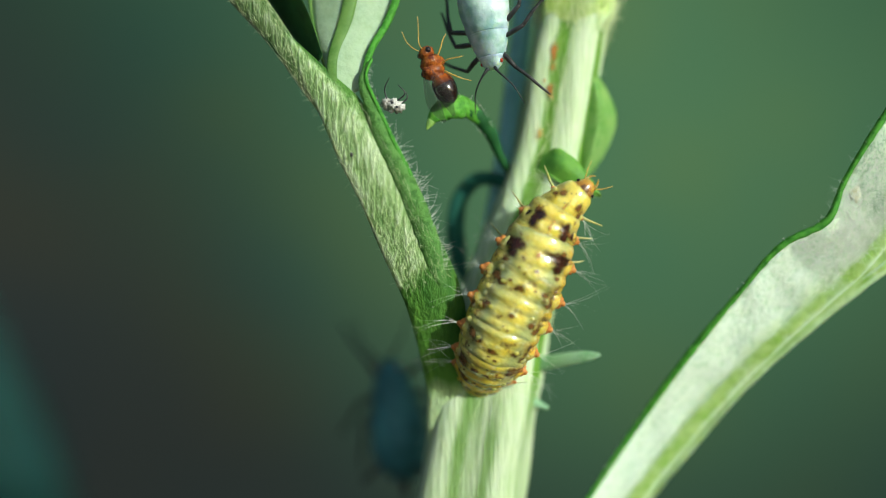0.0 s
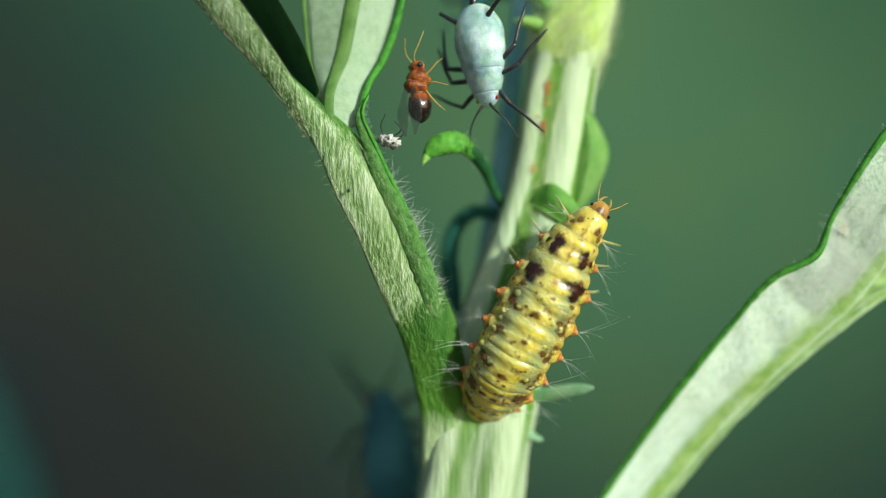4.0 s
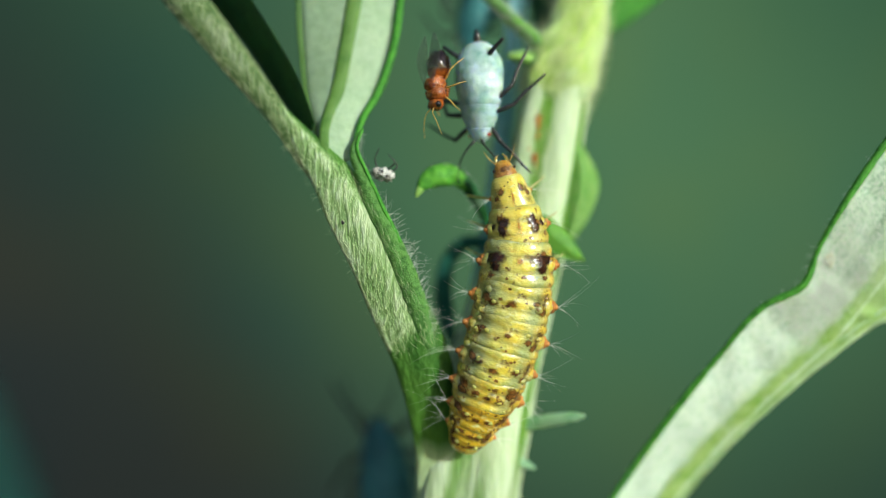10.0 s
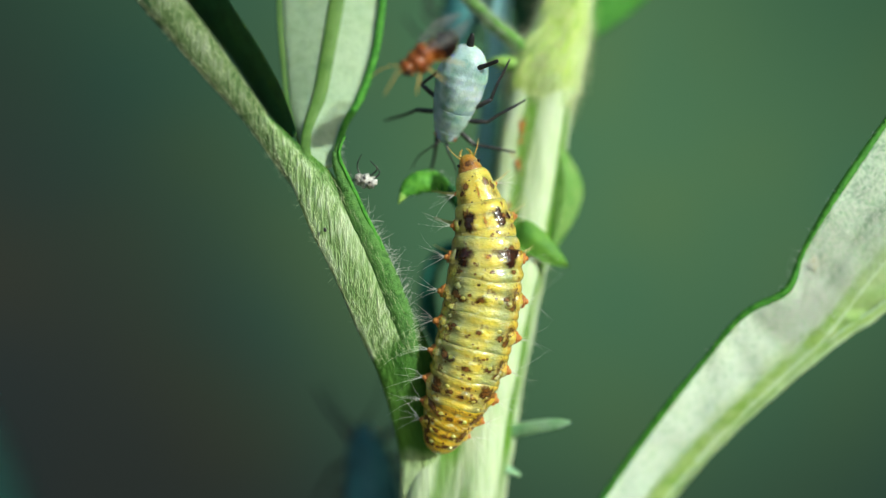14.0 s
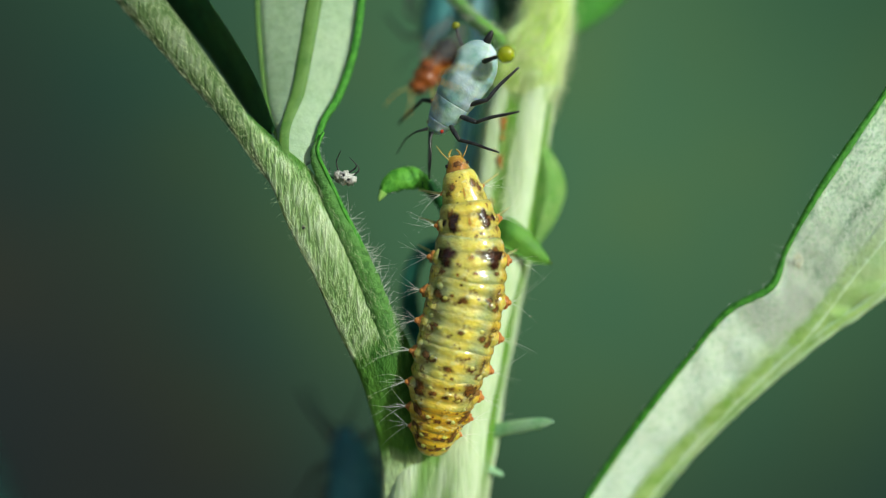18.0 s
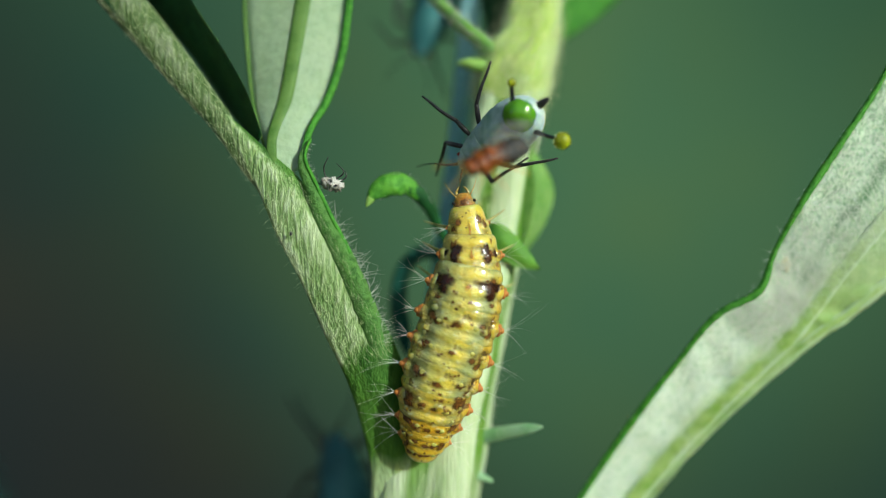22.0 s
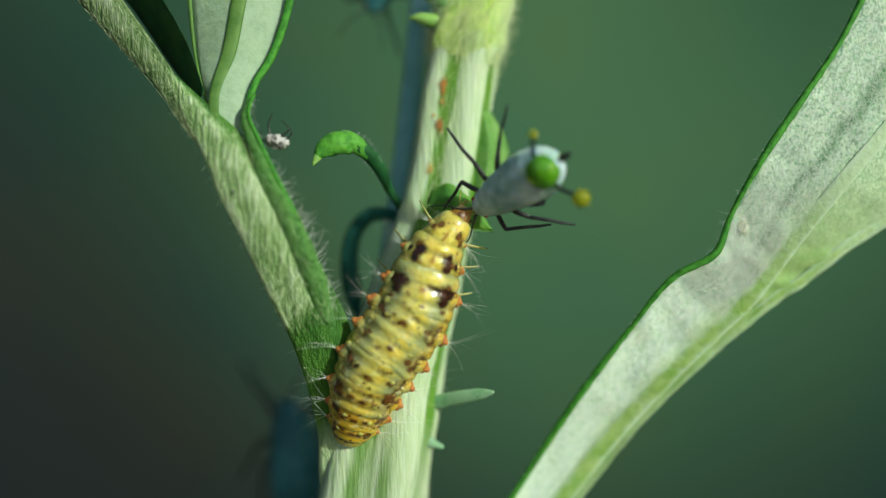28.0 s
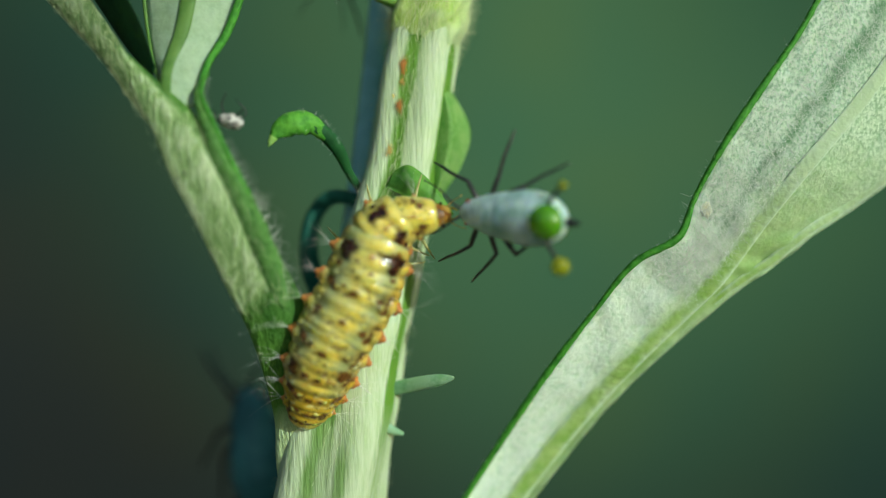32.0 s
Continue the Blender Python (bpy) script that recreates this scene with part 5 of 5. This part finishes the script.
def borne(t, x, y, z, lean, pitch, roll):
    """A pose in mm: the tail end leans by lean from upright, is tipped to the front by pitch, and the body rolls."""
    return t, Matrix.Translation(ORIGIN + Vector((x, y, z)) * MM) @ pose(0, 0, 0, 0, lean, 0) @ pose(0, 0, 0, pitch, 0, 0) @ pose(0, 0, 0, 0, 0, roll)


def bead_pose(t, x, y, z):
    return t, pose(x * MM, y * MM, z * MM)


def motions():
    for ring, row in zip(rings, BODY):
        walk(ring, [(t, segment_pose(points, row[1])) for t, points in SPINES])
    walk(prey, [
    borne(0, 1.10, -0.60, 6.00, -9, 0, -26),
    borne(4, 1.14, -0.60, 6.00, -8, 0, -26),
    borne(9, 1.29, -0.60, 5.95, -1, 0, -26),
    borne(13, 1.07, -0.60, 5.92, -2, 0, -26),
    borne(13.3, 0.81, -0.69, 5.79, 2, 16, -12),
    borne(13.5, 0.50, -0.75, 5.72, 8, 24, -3),
    borne(14, 1.15, -0.90, 5.97, 16, 26, -10),
    borne(14.5, 1.81, -0.92, 6.07, 45, 35, -20),
    borne(16.5, 1.60, -0.98, 5.75, 31, 30, -35),
    borne(17, 1.80, -1.00, 5.82, 27, 4, -35),
    borne(17.5, 1.47, -1.02, 5.97, 24, 21, -35),
    borne(18, 1.75, -1.03, 5.98, 33, 15, -35),
    borne(18.5, 1.68, -1.05, 6.03, 31, 7, -35),
    borne(19, 1.48, -1.07, 5.80, 25, 11, -35),
    borne(19.5, 1.66, -1.08, 5.89, 20, 25, -35),
    borne(20, 2.43, -1.10, 5.58, 69, 24, -35),
    borne(20.5, 2.05, -1.18, 5.94, 31, 19, -35),
    borne(20.8, 2.09, -1.23, 5.95, 33, 34, -20),
    borne(21, 2.40, -1.27, 5.86, 44, 30, -8),
    borne(21.3, 2.53, -1.32, 5.37, 65, 35, 4),
    borne(21.6, 2.58, -1.37, 4.99, 62, 35, 13),
    borne(21.8, 2.85, -1.40, 5.02, 56, 26, 13),
    borne(22, 3.05, -1.43, 4.81, 56, 32, 13),
    borne(22.2, 3.63, -1.47, 4.56, 58, 30, 13),
    borne(22.4, 3.76, -1.50, 4.44, 62, 35, 13),
    borne(22.6, 4.10, -1.53, 4.43, 60, 32, 13),
    borne(22.8, 4.01, -1.57, 4.21, 61, 30, 13),
    borne(23, 3.98, -1.60, 4.25, 54, 14, 13),
    borne(24, 3.81, -1.62, 4.27, 55, 14, 13),
    borne(24.5, 4.32, -1.63, 3.93, 62, 23, 13),
    borne(25, 4.41, -1.64, 3.82, 62, 21, 13),
    borne(25.5, 4.42, -1.66, 3.70, 62, 20, 13),
    borne(27.5, 4.32, -1.70, 2.85, 59, 33, 13),
    borne(27.8, 4.55, -1.71, 2.56, 61, 35, 13),
    borne(28.1, 4.69, -1.71, 2.44, 60, 35, 13),
    borne(28.4, 4.98, -1.72, 2.25, 68, 35, 13),
    borne(28.7, 5.39, -1.73, 1.91, 81, 34, 13),
    borne(29, 5.46, -1.73, 1.75, 83, 33, 13),
    borne(29.5, 5.48, -1.74, 1.53, 93, 33, 13),
    borne(30, 5.54, -1.76, 1.52, 95, 31, 13),
    borne(30.5, 5.55, -1.77, 1.46, 96, 30, 13),
    borne(31, 5.58, -1.78, 1.34, 95, 30, 13),
    borne(32, 5.53, -1.80, 1.23, 98, 27, 13),
    ])
    order = ((0, "resting"), (13.2, "resting"), (14.3, "lifted"), (21.0, "lifted"), (22.3, "held"), (27.6, "held"), (29.0, "flung"), (32, "flung"))
    for i, (thigh, shin, root) in enumerate(prey_legs):
        rows, bends, before = [], [], None
        for t, name in order:
            a, b = STANCES[name][i]
            if before and abs((b - a) - before[2]) > 80:
                mid, half = (t + before[0]) / 2, ((b - a) + before[2]) / 2
                bends.append((mid, leg_pose((0.61, 0, 0), half, 10)))
            rows.append((t, leg_pose(root, a, 4)))
            bends.append((t, leg_pose((0.61, 0, 0), b - a, 10)))
            before = (t, a, b - a)
        walk(thigh, rows)
        walk(shin, bends)
    walk(bead, [bead_pose(0, 0, 0.05, 0.6), bead_pose(21.0, 0, 0.05, 0.6), bead_pose(21.7, -0.14, -0.35, 0.86), bead_pose(26.0, -0.14, -0.35, 0.86), bead_pose(28.5, 0.0, -0.37, 0.90), bead_pose(32, 0.0, -0.37, 0.90)])
    walk(drops[0], [bead_pose(0, 0.3, 0.0, 0.6), bead_pose(14.6, 0.3, 0.0, 0.6), bead_pose(16.0, 1.0, -0.42, 1.34), bead_pose(32, 1.0, -0.42, 1.34)])
    walk(drops[1], [bead_pose(0, -0.3, 0.0, 0.6), bead_pose(14.6, -0.3, 0.0, 0.6), bead_pose(16.0, -0.9, -0.4, 1.28), bead_pose(32, -0.9, -0.4, 1.28)])
    walk(hunter, [
    borne(0, -0.17, -0.80, 4.54, 154, 0, 55),
    borne(0.6, -0.45, -0.80, 4.42, 165, 0, 55),
    borne(1, -0.26, -0.80, 4.41, 172, 0, 55),
    borne(1.5, -1.01, -0.80, 3.78, 143, 0, 55),
    borne(2, -0.85, -0.80, 4.44, 162, 0, 55),
    borne(2.5, -0.61, -0.80, 4.47, 170, 0, 55),
    borne(3, -0.71, -0.80, 4.63, 175, 0, 55),
    borne(3.5, -0.63, -0.80, 4.73, 184, 0, 55),
    borne(4, -0.52, -0.80, 5.07, 179, 0, 55),
    borne(4.5, -0.35, -0.80, 5.41, 180, 0, 55),
    borne(5.17, -0.29, -0.97, 5.70, 230, 0, 17),
    borne(5.83, -0.23, -1.13, 5.98, 280, 0, -20),
    borne(6.5, -0.17, -1.30, 6.26, 330, 0, -58),
    borne(7, -0.03, -1.30, 6.20, 354, 0, -58),
    borne(7.5, 0.04, -1.30, 6.21, 371, 0, -58),
    borne(8, 0.11, -1.30, 6.18, 371, 0, -58),
    borne(8.5, 0.05, -1.30, 6.27, 375, 0, -58),
    borne(9, 0.35, -1.30, 6.09, 370, 0, -58),
    borne(10, 0.15, -1.30, 6.01, 361, 0, -58),
    borne(11, -0.13, -1.30, 6.03, 369, 0, -58),
    borne(12, 0.04, -1.30, 6.03, 376, 0, -58),
    borne(13, 0.11, -1.30, 6.01, 377, 0, -58),
    borne(13.5, -0.42, -2.35, 6.33, 410, 0, -49),
    borne(14, 0.32, -3.40, 6.37, 415, 0, -40),
    borne(14.5, 1.59, -3.41, 5.82, 411, 0, -39),
    borne(16.5, 0.93, -3.46, 5.44, 396, 0, -37),
    borne(17, 1.11, -3.47, 5.39, 397, 0, -37),
    borne(17.5, 0.57, -3.48, 5.94, 395, 0, -36),
    borne(18, 0.96, -3.49, 5.89, 397, 0, -35),
    borne(18.5, 0.91, -3.50, 5.92, 396, 0, -35),
    borne(19, 0.86, -3.52, 5.47, 397, 0, -34),
    borne(19.5, 0.99, -3.53, 5.65, 398, 0, -34),
    borne(20, 2.03, -3.54, 5.08, 432, 0, -33),
    borne(20.5, 1.60, -3.55, 5.98, 404, 0, -32),
    borne(21, 1.87, -3.56, 5.88, 404, 0, -32),
    borne(21.3, 1.99, -3.57, 5.07, 420, 0, -32),
    borne(21.6, 2.22, -3.58, 4.73, 414, 0, -31),
    borne(21.8, 2.48, -3.58, 3.98, 426, 0, -31),
    borne(22, 2.66, -3.59, 3.90, 425, 0, -31),
    borne(22.2, 2.80, -3.59, 3.17, 432, 0, -30),
    borne(22.4, 2.72, -3.60, 3.34, 424, 0, -30),
    borne(22.6, 2.61, -3.60, 3.06, 418, 0, -30),
        borne(22.75, 3.6, -7.0, -2.5, 60, 0, -30),
        borne(22.9, 6.0, -6.0, -9.0, 20, 0, -20),
        borne(23.4, 2.5, -1.6, -13.0, 10, 0, 0),
        borne(32, 2.5, -1.6, -13.0, 10, 0, 0),
    ])


motions()
